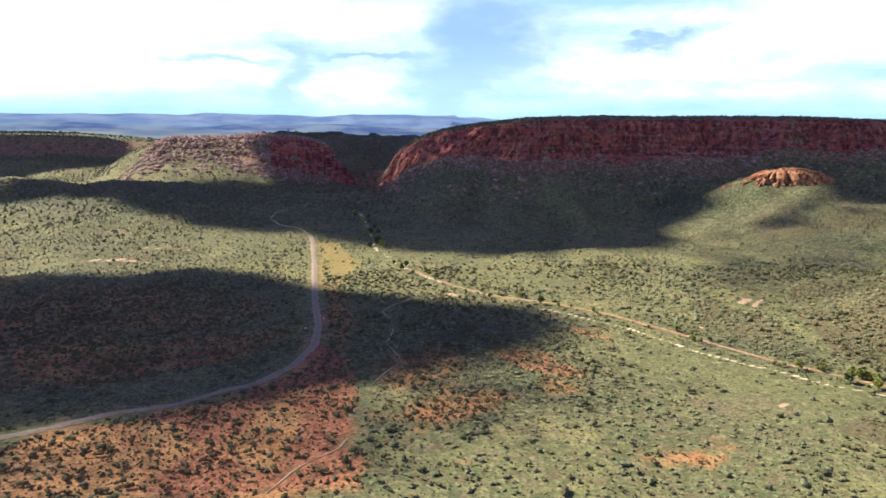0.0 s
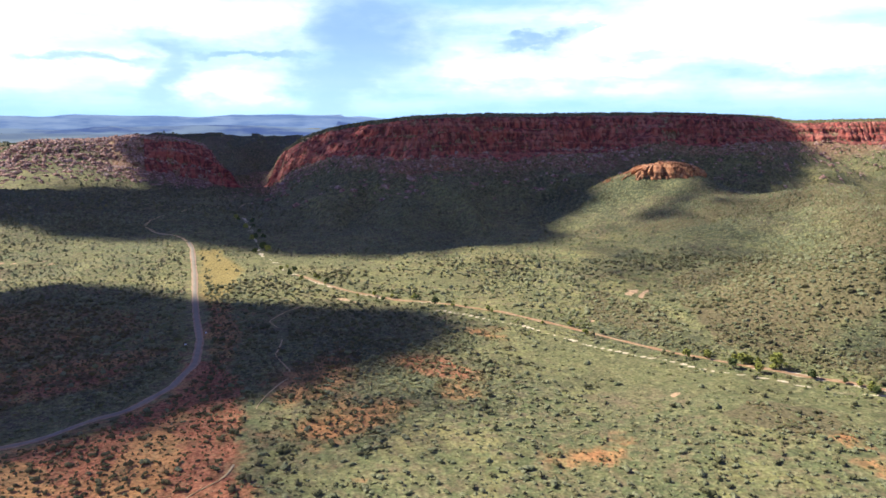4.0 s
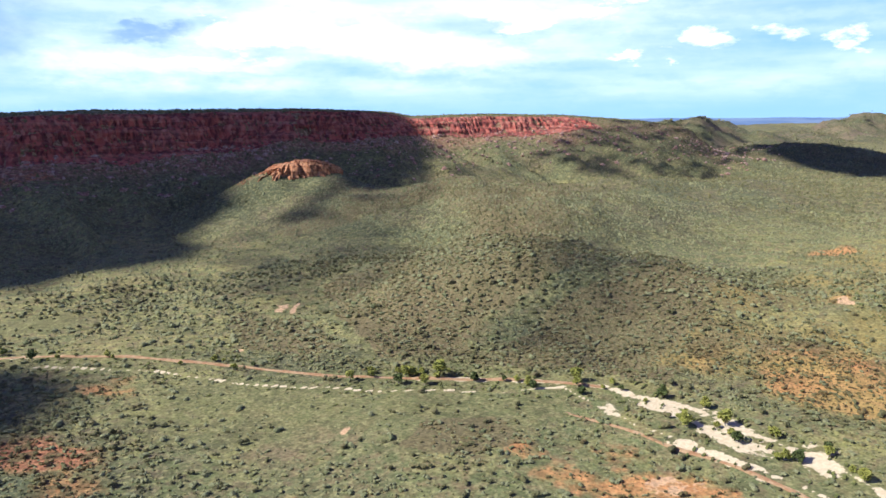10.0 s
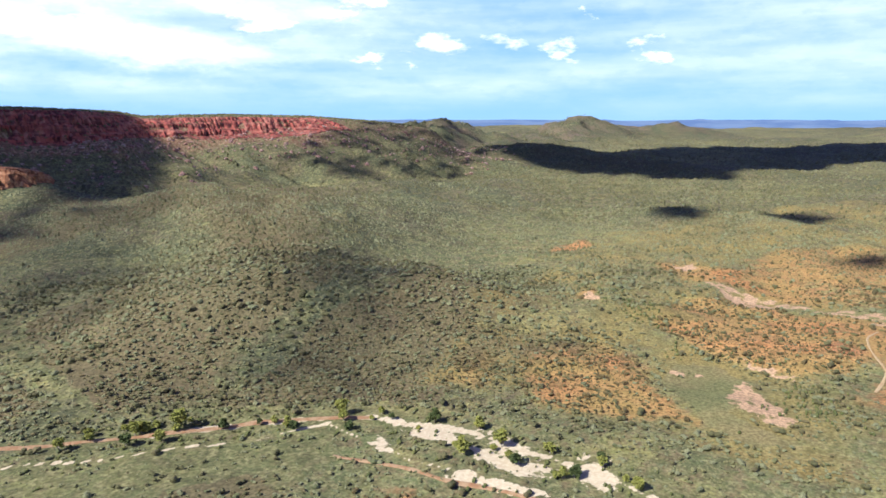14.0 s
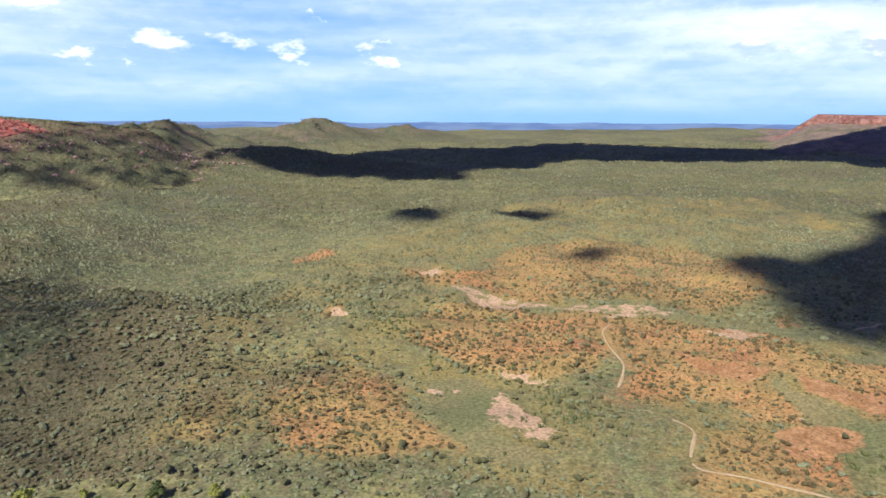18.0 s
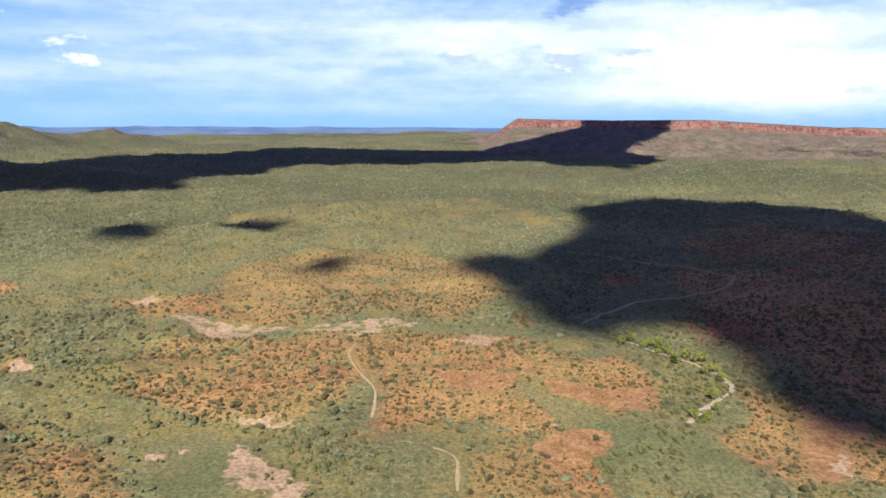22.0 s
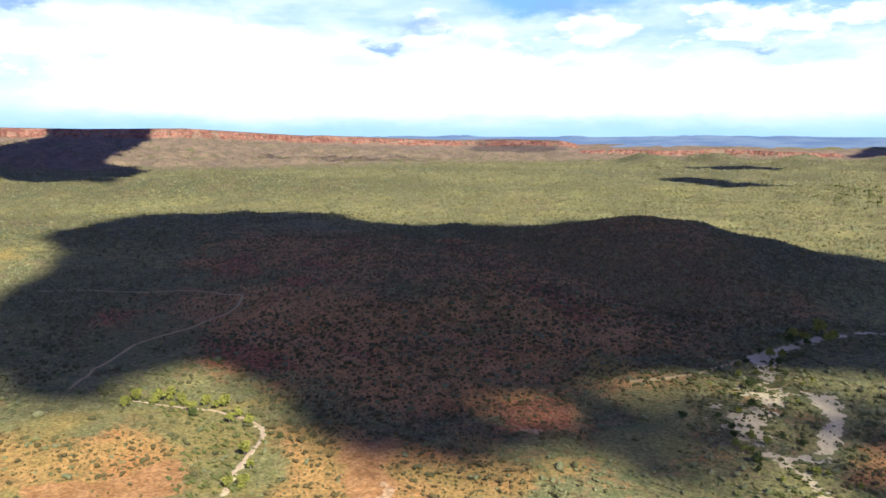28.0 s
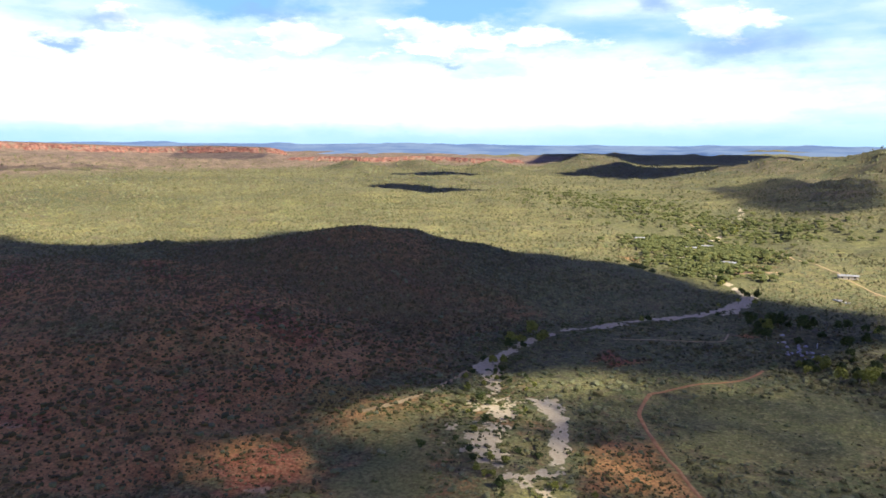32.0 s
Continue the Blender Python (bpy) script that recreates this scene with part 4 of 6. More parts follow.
def band(x, y, pts, half):
    d, _ = line_gap(x, y, pts)
    return np.clip(1.0 - 0.5 * d / half, 0, 1)


def cover(x, y):
    """What lies on the ground at x, y: shares of red earth, green, sand, pale wash, stone."""
    x0, y0 = x, y
    x, y = x + 12 * rough(x, y, 34, 51, 5, 0.6), y + 12 * rough(x, y, 34, 52, 5, 0.6)
    red = np.maximum(patches(x, y, RED_EARTH), patches(x, y, RED_EARTH_FAR))
    green = np.maximum(patches(x, y, GREEN_FLATS), patches(x, y, GREEN_FAR))
    pale = np.maximum(patches(x, y, PALE_WASH), patches(x, y, PALE_SPOTS))
    red = np.maximum(red, np.maximum(patches(x, y, DEEP), plots(x, y, "deep", 7.0)))
    red = np.maximum(red, 1.05 * plots(x, y, "soil", 11.0))
    green = np.maximum(green, 1.0 * plots(x, y, "green", 11.0))
    pale = np.maximum(pale, plots(x, y, "pale", 3.0))
    red = red * (1 - 0.7 * step(0.30, 0.75, plots(x, y, "green", 13.0)))
    red = np.maximum(red, np.maximum(0.60 * patches(x, y, RED_GROUND), 0.80 * patches(x, y, RED_HILLS)))
    x, y = 0.75 * x0 + 0.25 * x, 0.75 * y0 + 0.25 * y
    sand = np.maximum(np.maximum(0.80 * band(x, y, CREEK[:6], 1.8), 0.92 * band(x, y, CREEK[9:], 2.0)), 0.88 * band(x, y, SIDE_CREEK, 1.0))
    sand = np.maximum(sand, np.maximum(0.74 * band(x, y, SAND_BARS, 4.4), 0.80 * band(x, y, SAND_LOOP, 3.2)))
    sand = np.maximum(sand, np.maximum(0.84 * band(x, y, SOUTH_CREEK, 4.0), 0.55 * band(x, y, EAST_CREEK, 1.6)))
    sand = np.maximum(sand, plots(x, y, "sand", 3.0))
    fan = 0.75 * patches(x, y, [(258, 190, 50, 13, 92), (248, 215, 18, 12, 0), ])
    sand = np.maximum(sand, np.clip(fan, 0, 1) * 0.57)
    sand = np.maximum(sand, 0.62 * patches(x, y, [(250, -215, 20, 46, 10)]))
    x, y = x0, y0
    green = np.maximum(green, np.maximum(0.7 * band(x, y, CREEK, 16), 0.75 * band(x, y, SOUTH_CREEK, 22)))
    stone = np.zeros(np.shape(x))
    for name in RIDGES:
        _, d = mesa(x, y, name, 5.0)
        reach = RIDGES[name]["talus"]
        heading = np.degrees(np.arctan2(x, y))
        less = 1 - 0.30 * step(44, 49, heading) * (name == "main") - 0.7 * step(-14, -19, heading) * (name == "west")
        stone = np.maximum(stone, less * 0.9 * step(-(0.46 + 0.35 * rough(x, y, 70, 57, 3)) * min(reach, 500), 8, d) * (1 - 0.75 * step(50, 130, d)))
    stone = np.maximum(stone, 0.8 * np.clip(hill(x, y, 354, 776, 1.0, 52, 20, -12), 0, 1))
    return red, green, sand, pale, stone


def dryness(x, y):
    """Share of bare tan and grey slope: the far mesa's long flank and the hill beyond the gap."""
    _, far = mesa(x, y, "far", 5.0)
    _, low = mesa(x, y, "far_low", 5.0)
    _, west = mesa(x, y, "west", 5.0)
    heading = np.degrees(np.arctan2(x, y))
    dry = np.maximum(step(-1500, -700, far) * step(99.0, 102.5, heading), np.maximum(0.8 * step(-380, -120, low), 0.25 * step(-150, 0, west)))
    # Gully shading put into colour: bare tan fades along the far mesa's gullies.
    side = np.radians(heading) * np.hypot(x, y)
    gully = np.abs(rough(side, far * 0.22, 120, 27, 3))
    dry = dry * (1 - 0.75 * step(0.22, 0.5, gully) * step(-1400, -900, far))
    return np.maximum(dry, 0.35 * np.clip(sum(hill(x, y, *h) for h in FAR_HILLS) / 30, 0, 1))


# ---- ground ----


def grid_mesh(name, x, y, z, closed=False):
    """A mesh from three arrays of rows and columns."""
    rows, cols = x.shape
    mesh = bpy.data.meshes.new(name)
    mesh.vertices.add(rows * cols)
    mesh.vertices.foreach_set("co", np.stack([x, y, z], -1).astype(np.float32).ravel())
    i, j = np.meshgrid(np.arange(rows - 1), np.arange(cols if closed else cols - 1), indexing="ij")
    k = (j + 1) % cols
    quads = np.stack([i * cols + j, i * cols + k, (i + 1) * cols + k, (i + 1) * cols + j], -1).reshape(-1, 4)
    mesh.loops.add(quads.size)
    mesh.loops.foreach_set("vertex_index", quads.astype(np.int32).ravel())
    mesh.polygons.add(len(quads))
    mesh.polygons.foreach_set("loop_start", np.arange(0, quads.size, 4, dtype=np.int32))
    mesh.update(calc_edges=True)
    mesh.polygons.foreach_set("use_smooth", np.ones(len(quads), bool))
    return mesh


def build_ground():
    turns = np.concatenate([np.arange(-78, 208, 0.36), np.arange(208, 282, 1.5)])
    rings = np.concatenate([np.linspace(1, 112, 14), np.exp(np.arange(math.log(120), math.log(4980), 0.0093))])
    r, h = np.meshgrid(rings, np.radians(turns), indexing="ij")
    x, y = HUB[0] + r * np.sin(h), HUB[1] + r * np.cos(h)
    z = land(x, y)
    mesh = grid_mesh("ground", x, y, z, closed=True)
    red, green, sand, pale, stone = cover(x, y)
    slope = np.clip(stone * 1.6, 0, 1) * (1 - 0.85 * step(0.35, 0.8, stone))
    thick = np.maximum(np.maximum(slope, 0.9 * np.maximum(scrubby(x, y), patches(x, y, THICKETS))), np.clip(sum(hill(x, y, *h) for h in HILLS) / 22, 0, 0.8))
    thick = np.maximum(thick, np.clip(sum(hill(x, y, *h) for h in FAR_HILLS) / 40, 0, 0.9))
    _, main = mesa(x, y, "main", 5.0)
    bearing = np.degrees(np.arctan2(x, y))
    thick = np.maximum(thick, 0.5 * step(-460, -200, main) * (0.75 + 0.6 * rough(x, y, 120, 63, 4)))
    thick = np.maximum(thick, step(-380, -120, main) * step(33, 40, bearing) * (0.75 + 0.5 * rough(x, y, 90, 58, 3)))
    # Scrub term grows with distance: haze on the far plain put into ground colour.
    far = np.clip(0.34 + 0.03 * step(350, 900, r) + 0.5 * thick + step(900, 2600, r) * (0.22 + 0.45 * rough(x, y, 260, 62, 4)), 0, 1) * (1 - 0.7 * np.clip(pale + sand, 0, 1))
    u, w = x + 8 * rough(x, y, 20, 55, 4), y + 8 * rough(x, y, 20, 56, 4)
    deep = np.maximum(patches(u, w, DEEP), plots(u, w, "deep", 8.0))
    far = np.maximum(far, 0.9 * plots(u, w, "brush", 10.0))
    for key, v in (("red", red), ("green", green), ("sand", sand), ("pale", pale), ("stone", stone), ("scrub", far), ("dry", dryness(x, y)), ("deep", deep), ("straw", plots(x, y, "straw", 8.0)), ("flat", plots(u, w, "flat", 4.0)), ("mud", plots(u, w, "mud", 4.0)), ("rust", np.maximum(0.85 * scrubby(x, y), patches(x + 9 * rough(x, y, 30, 53, 3), y + 9 * rough(x, y, 30, 54, 3), RUSTY)))):
        mesh.attributes.new(key, "FLOAT", "POINT").data.foreach_set("value", v.astype(np.float32).ravel())
    mesh.materials.append(GROUND)
    mesh.flip_normals()
    return tagged(new("ground", mesh), "red earth plain with olive grass, hills and stony slopes", "ground", kind="structure")


build_ground()


CLIFF_SPOTS = []


def build_cliff(name, key, label, spacing, d0, d1, samples, mat, depth):
    """The bare rock face of a ridge: buttresses, cracks and ledges along its front."""
    m = RIDGES[key]
    line = np.array(m["line"][m.get("bare", 0):m.get("rock", 99)])
    legs = np.hypot(*np.diff(line, axis=0).T)
    s = np.concatenate([[0], np.cumsum(legs)])
    at = np.arange(0, s[-1], spacing)
    cx, cy = np.interp(at, s, line[:, 0]), np.interp(at, s, line[:, 1])
    k = max(3, int(40 / spacing))
    soft = np.ones(2 * k + 1) / (2 * k + 1)
    sx, sy = np.convolve(np.pad(cx, k, "edge"), soft, "valid"), np.convolve(np.pad(cy, k, "edge"), soft, "valid")
    tx, ty = np.gradient(sx), np.gradient(sy)
    ln = np.hypot(tx, ty)
    nx, ny = -ty / ln, tx / ln
    d = np.linspace(d0, d1, samples)
    x, y = cx[None] + nx[None] * d[:, None], cy[None] + ny[None] * d[:, None]
    z, dd = mesa(x, y, key, 0.0)
    face = step(-6, 4, dd) * (1 - step(m["cliff"] - 4, m["cliff"] + 14, dd))
    a = at[None] + 0 * d[:, None]
    butt = rough(a, z * 0.35, 34 * depth, 21, 3)
    crack = np.abs(rough(a, z * 0.18, 9 * depth, 22, 3))
    ledge = rough(a * 0.12, z, 7 * depth, 23, 3)
    push = face * depth * (5.0 * butt - 6.0 * (1 - np.clip(crack * 3.0, 0, 1)) + 4.0 * ledge + 4.0)
    x, y = x - nx[None] * push, y - ny[None] * push
    z = z + face * depth * (2.4 * rough(a, d[:, None] + 0 * a, 8 * depth, 24, 3)) - 0.8
    keep = np.random.default_rng(len(at)).uniform(0, 1, z.shape) < 0.030 / depth
    CLIFF_SPOTS.append(np.stack([x, y, z], -1)[keep & (dd > -10)])
    z[0] -= 6 * depth
    z[-1] -= 8 * depth
    mesh = grid_mesh(name, x, y, z)
    mesh.materials.append(mat)
    mesh.flip_normals()
    mesh.polygons.foreach_set("use_smooth", np.zeros(len(mesh.polygons), bool))
    return tagged(new(name, mesh), label, "cliff", kind="structure")


build_cliff("cliff_main", "main", "broken red sandstone cliff along the long flat ridge", 2.6, -16, 78, 44, RED_ROCK, 1.0)
build_cliff("cliff_west", "west", "red sandstone cliff beyond the gap with bushes", 4.0, -16, 100, 34, RED_ROCK, 1.0)
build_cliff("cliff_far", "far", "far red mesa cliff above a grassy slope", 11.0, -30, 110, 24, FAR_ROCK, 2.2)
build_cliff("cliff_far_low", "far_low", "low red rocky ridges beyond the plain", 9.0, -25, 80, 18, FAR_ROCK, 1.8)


def build_butte():
    """The rocky knob on the spur below the ridge."""
    turn = np.linspace(0, 2 * np.pi, 190, endpoint=False)
    up = np.linspace(0, 1, 26)
    t, v = np.meshgrid(turn, up)
    c, s = np.cos(t), np.sin(t)
    c, s = np.sign(c) * np.abs(c) ** 0.8, np.sign(s) * np.abs(s) ** 0.8
    w = (1 - v ** 5.5) ** 0.58 * (1 + 0.16 * rough(t * 30, v * 40, 14, 31, 3))
    u, q = 55 * c * w, 21 * s * w
    a = radians(-10)
    x, y = 360 + u * math.cos(a) - q * math.sin(a), 772 + u * math.sin(a) + q * math.cos(a)
    z = 47 + 28.5 * v * (0.58 + 0.42 * step(-54, 4, u) - 0.16 * step(18, 54, u)) + 4.5 * u / 56
    z = z + (2.6 * rough(x, y, 11, 33, 3) + 2.0 * (rough(x, y, 16, 35, 2) > 0.1)) * v
    out = (7.0 * np.abs(rough(t * 60, z * 0.3, 5, 34, 3)) - 5.0 * (np.abs(rough(t * 60, z * 0.12, 9, 36, 2)) < 0.10)) * (v < 0.96)
    x, y = x + out * c, y + out * s
    mesh = grid_mesh("butte", x, y, z, closed=True)
    mesh.materials.append(BUTTE_ROCK)
    mesh.polygons.foreach_set("use_smooth", np.zeros(len(mesh.polygons), bool))
    return tagged(new("rock_butte", mesh), "orange sandstone knob on a grassy spur", "rock outcrop", kind="structure")


build_butte()


def strip(name, pts, width, mat, label, lift=0.25, wander=0.25, lanes=4, kind="structure", category="track", worn=9.0):
    """A road or track that follows the ground."""
    p = np.array(pts, float)
    s = np.concatenate([[0], np.cumsum(np.hypot(*np.diff(p, axis=0).T))])
    at = np.arange(0, s[-1], 2.5)
    x, y = np.interp(at, s, p[:, 0]), np.interp(at, s, p[:, 1])
    k = 1
    soft = np.ones(2 * k + 1) / (2 * k + 1)
    for _ in range(2):
        x, y = np.convolve(np.pad(x, k, "edge"), soft, "valid"), np.convolve(np.pad(y, k, "edge"), soft, "valid")
    tx, ty = np.gradient(x), np.gradient(y)
    ln = np.hypot(tx, ty)
    nx, ny = ty / ln, -tx / ln
    off = np.linspace(-0.5, 0.5, lanes + 1)
    edge = 1 + wander * rough(at, 0 * at, 9, 41, 3)
    xx = x[None] + nx[None] * off[:, None] * width * edge[None]
    yy = y[None] + ny[None] * off[:, None] * width * edge[None]
    zz = land(xx, yy) + lift - 0.5 * lift * (np.abs(off[:, None]) > 0.45)
    # Overgrown stretches dip under the grass.
    zz = zz - 1.2 * lift * step(worn, worn + 0.12, rough(at, 0 * at, 16, 42, 3))[None]
    mesh = grid_mesh(name, xx, yy, zz)
    mesh.materials.append(mat)
    return tagged(new(name, mesh), label, category, kind=kind)


strip("road_verge", ROAD, 4.3, GRAVEL, "reddish gravel verge beside the sealed road", 0.30, 0.3, 6, category="road")
strip("road", ROAD, 2.9, ASPHALT, "grey sealed two-lane road through the bush", 0.45, 0.0, 4, category="road")
strip("gap_track", GAP_ROAD, 2.6, DIRT, "pale track that winds towards the gap", 0.3, 0.4)
strip("foot_track", FOOT_TRACK, 0.8, DIRT, "pale winding dirt track", 0.3, 0.9, worn=0.02)
strip("east_track", EAST_TRACK, 1.25, DIRT, "pale dirt track between low red hills", 0.3, 0.8, worn=0.22)
strip("shade_track", SHADE_TRACK, 1.9, DIRT, "pale dirt track that bends through the scrub", 0.3, 0.3)
strip("red_track", RED_TRACK, 1.7, RED_DIRT, "orange dirt track that curves past the dry creek", 0.3, 0.3)
strip("creek_track", [(307, -213), (296, -230), (288, -247), (283, -275), (279, -296)], 2.6, DIRT, "pale track down to the dry creek", 0.3, 0.4)
strip("small_creek", EAST_CREEK, 1.5, SANDBED, "thin pale sandy streambed with green bushes", 0.3, 0.5, category="creek")
strip("south_track", SOUTH_TRACK, 1.1, DIRT, "thin pale track through dark scrub", 0.3, 0.3)
strip("creek_bed", CREEK[3:12], 3.0, DAMP, "reddish-brown damp channel of the creek", 0.3, 0.5, category="creek")
strip("side_channel", [(222, 246), (224, 235), (227, 218), (227, 204), (231, 190), (232, 176), (232, 159), (228, 130)], 2.2, DAMP, "narrow reddish-brown channel beside the pale sand", 0.3, 0.6, category="creek")
strip("south_road", SOUTH_ROAD, 2.0, DIRT, "pale dirt road to the houses", 0.3, 0.2, category="road")


def build_far_ranges():
    """Far ranges behind all else, one beyond another, haze painted as glowing blue."""
    # The 3050 and 4420 layers stand in for hazy far plain.
    layers = [(4885, 0, 360, 110, 0.0, 61, FAR_HAZE), (3900, -68, 4, 96, 0.3, 65, MID_HAZE), (3050, -68, 3, 66, 0.3, 67, NEAR_HAZE), (4420, 150, 206, 76, 0.5, 75, FAR_HAZE)]
    for reach, h0, h1, high, ends, seed, mat in layers:
        turns = np.arange(h0, h1, 0.3)
        h = np.radians(turns)
        lean = np.where((turns > 300) | ((turns < 12) & (turns > -1)), 1.0, 0.0)
        top = high + (13 if not ends else 24) * rough(turns, 0 * turns, 9, seed, 4) + lean * (46 + 20 * rough(turns, 0 * turns, 7, seed + 1, 4))
        top = top + (16 if high > 80 else 8) * np.clip(rough(turns, 0 * turns, 2.2, seed + 2, 4), 0.05, 1)
        if ends:
            top = top * (1 - ends * step(h1 - 9, h1, turns)) * (1 - ends * step(h0 + 5, h0, turns) * (h0 > 0))
        rows = [(reach - 260, 0.0), (reach - 160, 0.40), (reach - 70, 0.78), (reach, 1.0)]
        folds = [40 * rough(turns * 3, 0 * turns + 5 * k, 4, seed + 3, 3) * (0 < k < 3) for k in range(4)]
        x = np.stack([HUB[0] + (r + f) * np.sin(h) for (r, _), f in zip(rows, folds)])
        y = np.stack([HUB[1] + (r + f) * np.cos(h) for (r, _), f in zip(rows, folds)])
        z = np.stack([-4 + (top + 4) * k for _, k in rows])
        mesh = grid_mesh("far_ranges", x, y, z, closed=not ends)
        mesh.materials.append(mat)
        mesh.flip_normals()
        tagged(new("backdrop_ranges", mesh), "far hills and plain along the horizon, blue haze painted as glow", "hills", kind="structure")


build_far_ranges()

# ---- scrub: shrubs past counting ----


def soup(name, verts, faces, mat, smooth=False):
    """One mesh from many pieces: verts (pieces, n, 3), faces (m, 3), the same for each piece."""
    count, n, _ = verts.shape
    faces = (faces[None] + (np.arange(count) * n)[:, None, None]).reshape(-1, 3)
    mesh = bpy.data.meshes.new(name)
    mesh.vertices.add(count * n)
    mesh.vertices.foreach_set("co", verts.astype(np.float32).ravel())
    mesh.loops.add(faces.size)
    mesh.loops.foreach_set("vertex_index", faces.astype(np.int32).ravel())
    mesh.polygons.add(len(faces))
    mesh.polygons.foreach_set("loop_start", np.arange(0, faces.size, 3, dtype=np.int32))
    mesh.update(calc_edges=True)
    mesh.polygons.foreach_set("use_smooth", np.full(len(faces), smooth))
    mesh.materials.append(mat)
    return mesh


def ball(subdivisions):
    bm = bmesh.new()
    bmesh.ops.create_icosphere(bm, subdivisions=subdivisions, radius=1.0)
    v = np.array([p.co[:] for p in bm.verts])
    f = np.array([[q.index for q in p.verts] for p in bm.faces])
    bm.free()
    return v, f


ICO = ball(1)
OCTA = (np.array([(1, 0, -0.3), (0, 1, -0.3), (-1, 0, -0.3), (0, -1, -0.3), (0, 0, 0.9)], float), np.array([(0, 1, 4), (1, 2, 4), (2, 3, 4), (3, 0, 4)]))
rng = np.random.default_rng(11)


DOME = (ICO[0], ICO[1][ICO[0][ICO[1]].mean(1)[:, 2] > -0.6])


def bush_shape(lobes):
    """A shrub one metre in radius: ragged clumps of leaves that overlap."""
    base, faces = DOME
    vs, fs = [], []
    for k in range(lobes):
        v = base * rng.uniform(0.68, 1.22, (len(base), 1))
        if lobes > 1:
            a = 2 * math.pi * k / lobes + rng.uniform(-0.5, 0.5)
            v = v * rng.uniform(0.55, 0.75) + np.array([0.48 * math.cos(a), 0.48 * math.sin(a), rng.uniform(-0.05, 0.35)])
        vs.append(v * np.array([1, 1, 0.8]) + np.array([0, 0, 0.45]))
        fs.append(faces + k * len(base))
    return np.concatenate(vs), np.concatenate(fs)


def scatter(r0, r1, cell, h0=-78.0, h1=206.0):
    """Places on a shaken grid between two distances from the middle of the flight."""
    n = int(r1 / cell) + 1
    gx, gy = np.meshgrid(np.arange(-n, n + 1) * cell, np.arange(-n, n + 1) * cell)
    gx, gy = gx.ravel() + rng.uniform(-0.48, 0.48, gx.size) * cell, gy.ravel() + rng.uniform(-0.48, 0.48, gx.size) * cell
    r, h = np.hypot(gx, gy), (np.degrees(np.arctan2(gx, gy)) - h0) % 360 + h0
    keep = (r > r0) & (r < r1) & ((h < h1) | (r < 200))
    return gx[keep] + HUB[0], gy[keep] + HUB[1]


TRACKS = [(CREEK, 3.5), (SIDE_CREEK, 2.0), (ROAD, 6.0), (FOOT_TRACK, 2.6), (EAST_TRACK, 3.2), (SHADE_TRACK, 3.2), (RED_TRACK, 3.4), (SOUTH_TRACK, 2.6), (SOUTH_ROAD, 4.0)]


def growth(x, y):
    """How thickly shrubs stand at x, y, from 0 to 1, and how grey they are."""
    red, green, sand, pale, stone = cover(x, y)
    p = 0.74 + 0.55 * rough(x, y, 70, 71, 4) + 0.35 * rough(x, y, 18, 72, 2) + 0.7 * patches(x, y, THICKETS) + 0.6 * plots(x, y, "brush", 10.0)
    p = p * (1 + 0.10 * step(0.35, 0.7, red)) * (1 - 0.80 * step(0.35, 0.7, green)) * (1 - 0.8 * step(0.30, 0.55, sand)) * (1 - step(0.35, 0.6, pale))
    p = (p + 0.35 * step(0.1, 0.4, stone)) * (1 - 0.35 * step(0.6, 0.95, stone))
    r = np.hypot(x - HUB[0], y - HUB[1])
    p = p + step(600, 1000, r) * (1.1 * rough(x, y, 120, 73, 3) + 0.1)
    p = p * (1 - 0.6 * step(0.3, 0.7, dryness(x, y)) * (r > 1500))
    u, w = x + 8 * rough(x, y, 20, 55, 4), y + 8 * rough(x, y, 20, 56, 4)
    p = p * (1 - 0.93 * step(0.3, 0.5, np.maximum(plots(u, w, "flat", 4.0), plots(u, w, "mud", 4.0))))
    for line, half in TRACKS:
        d, _ = line_gap(x, y, line)
        p = np.where(d < half, 0, p)
    return p


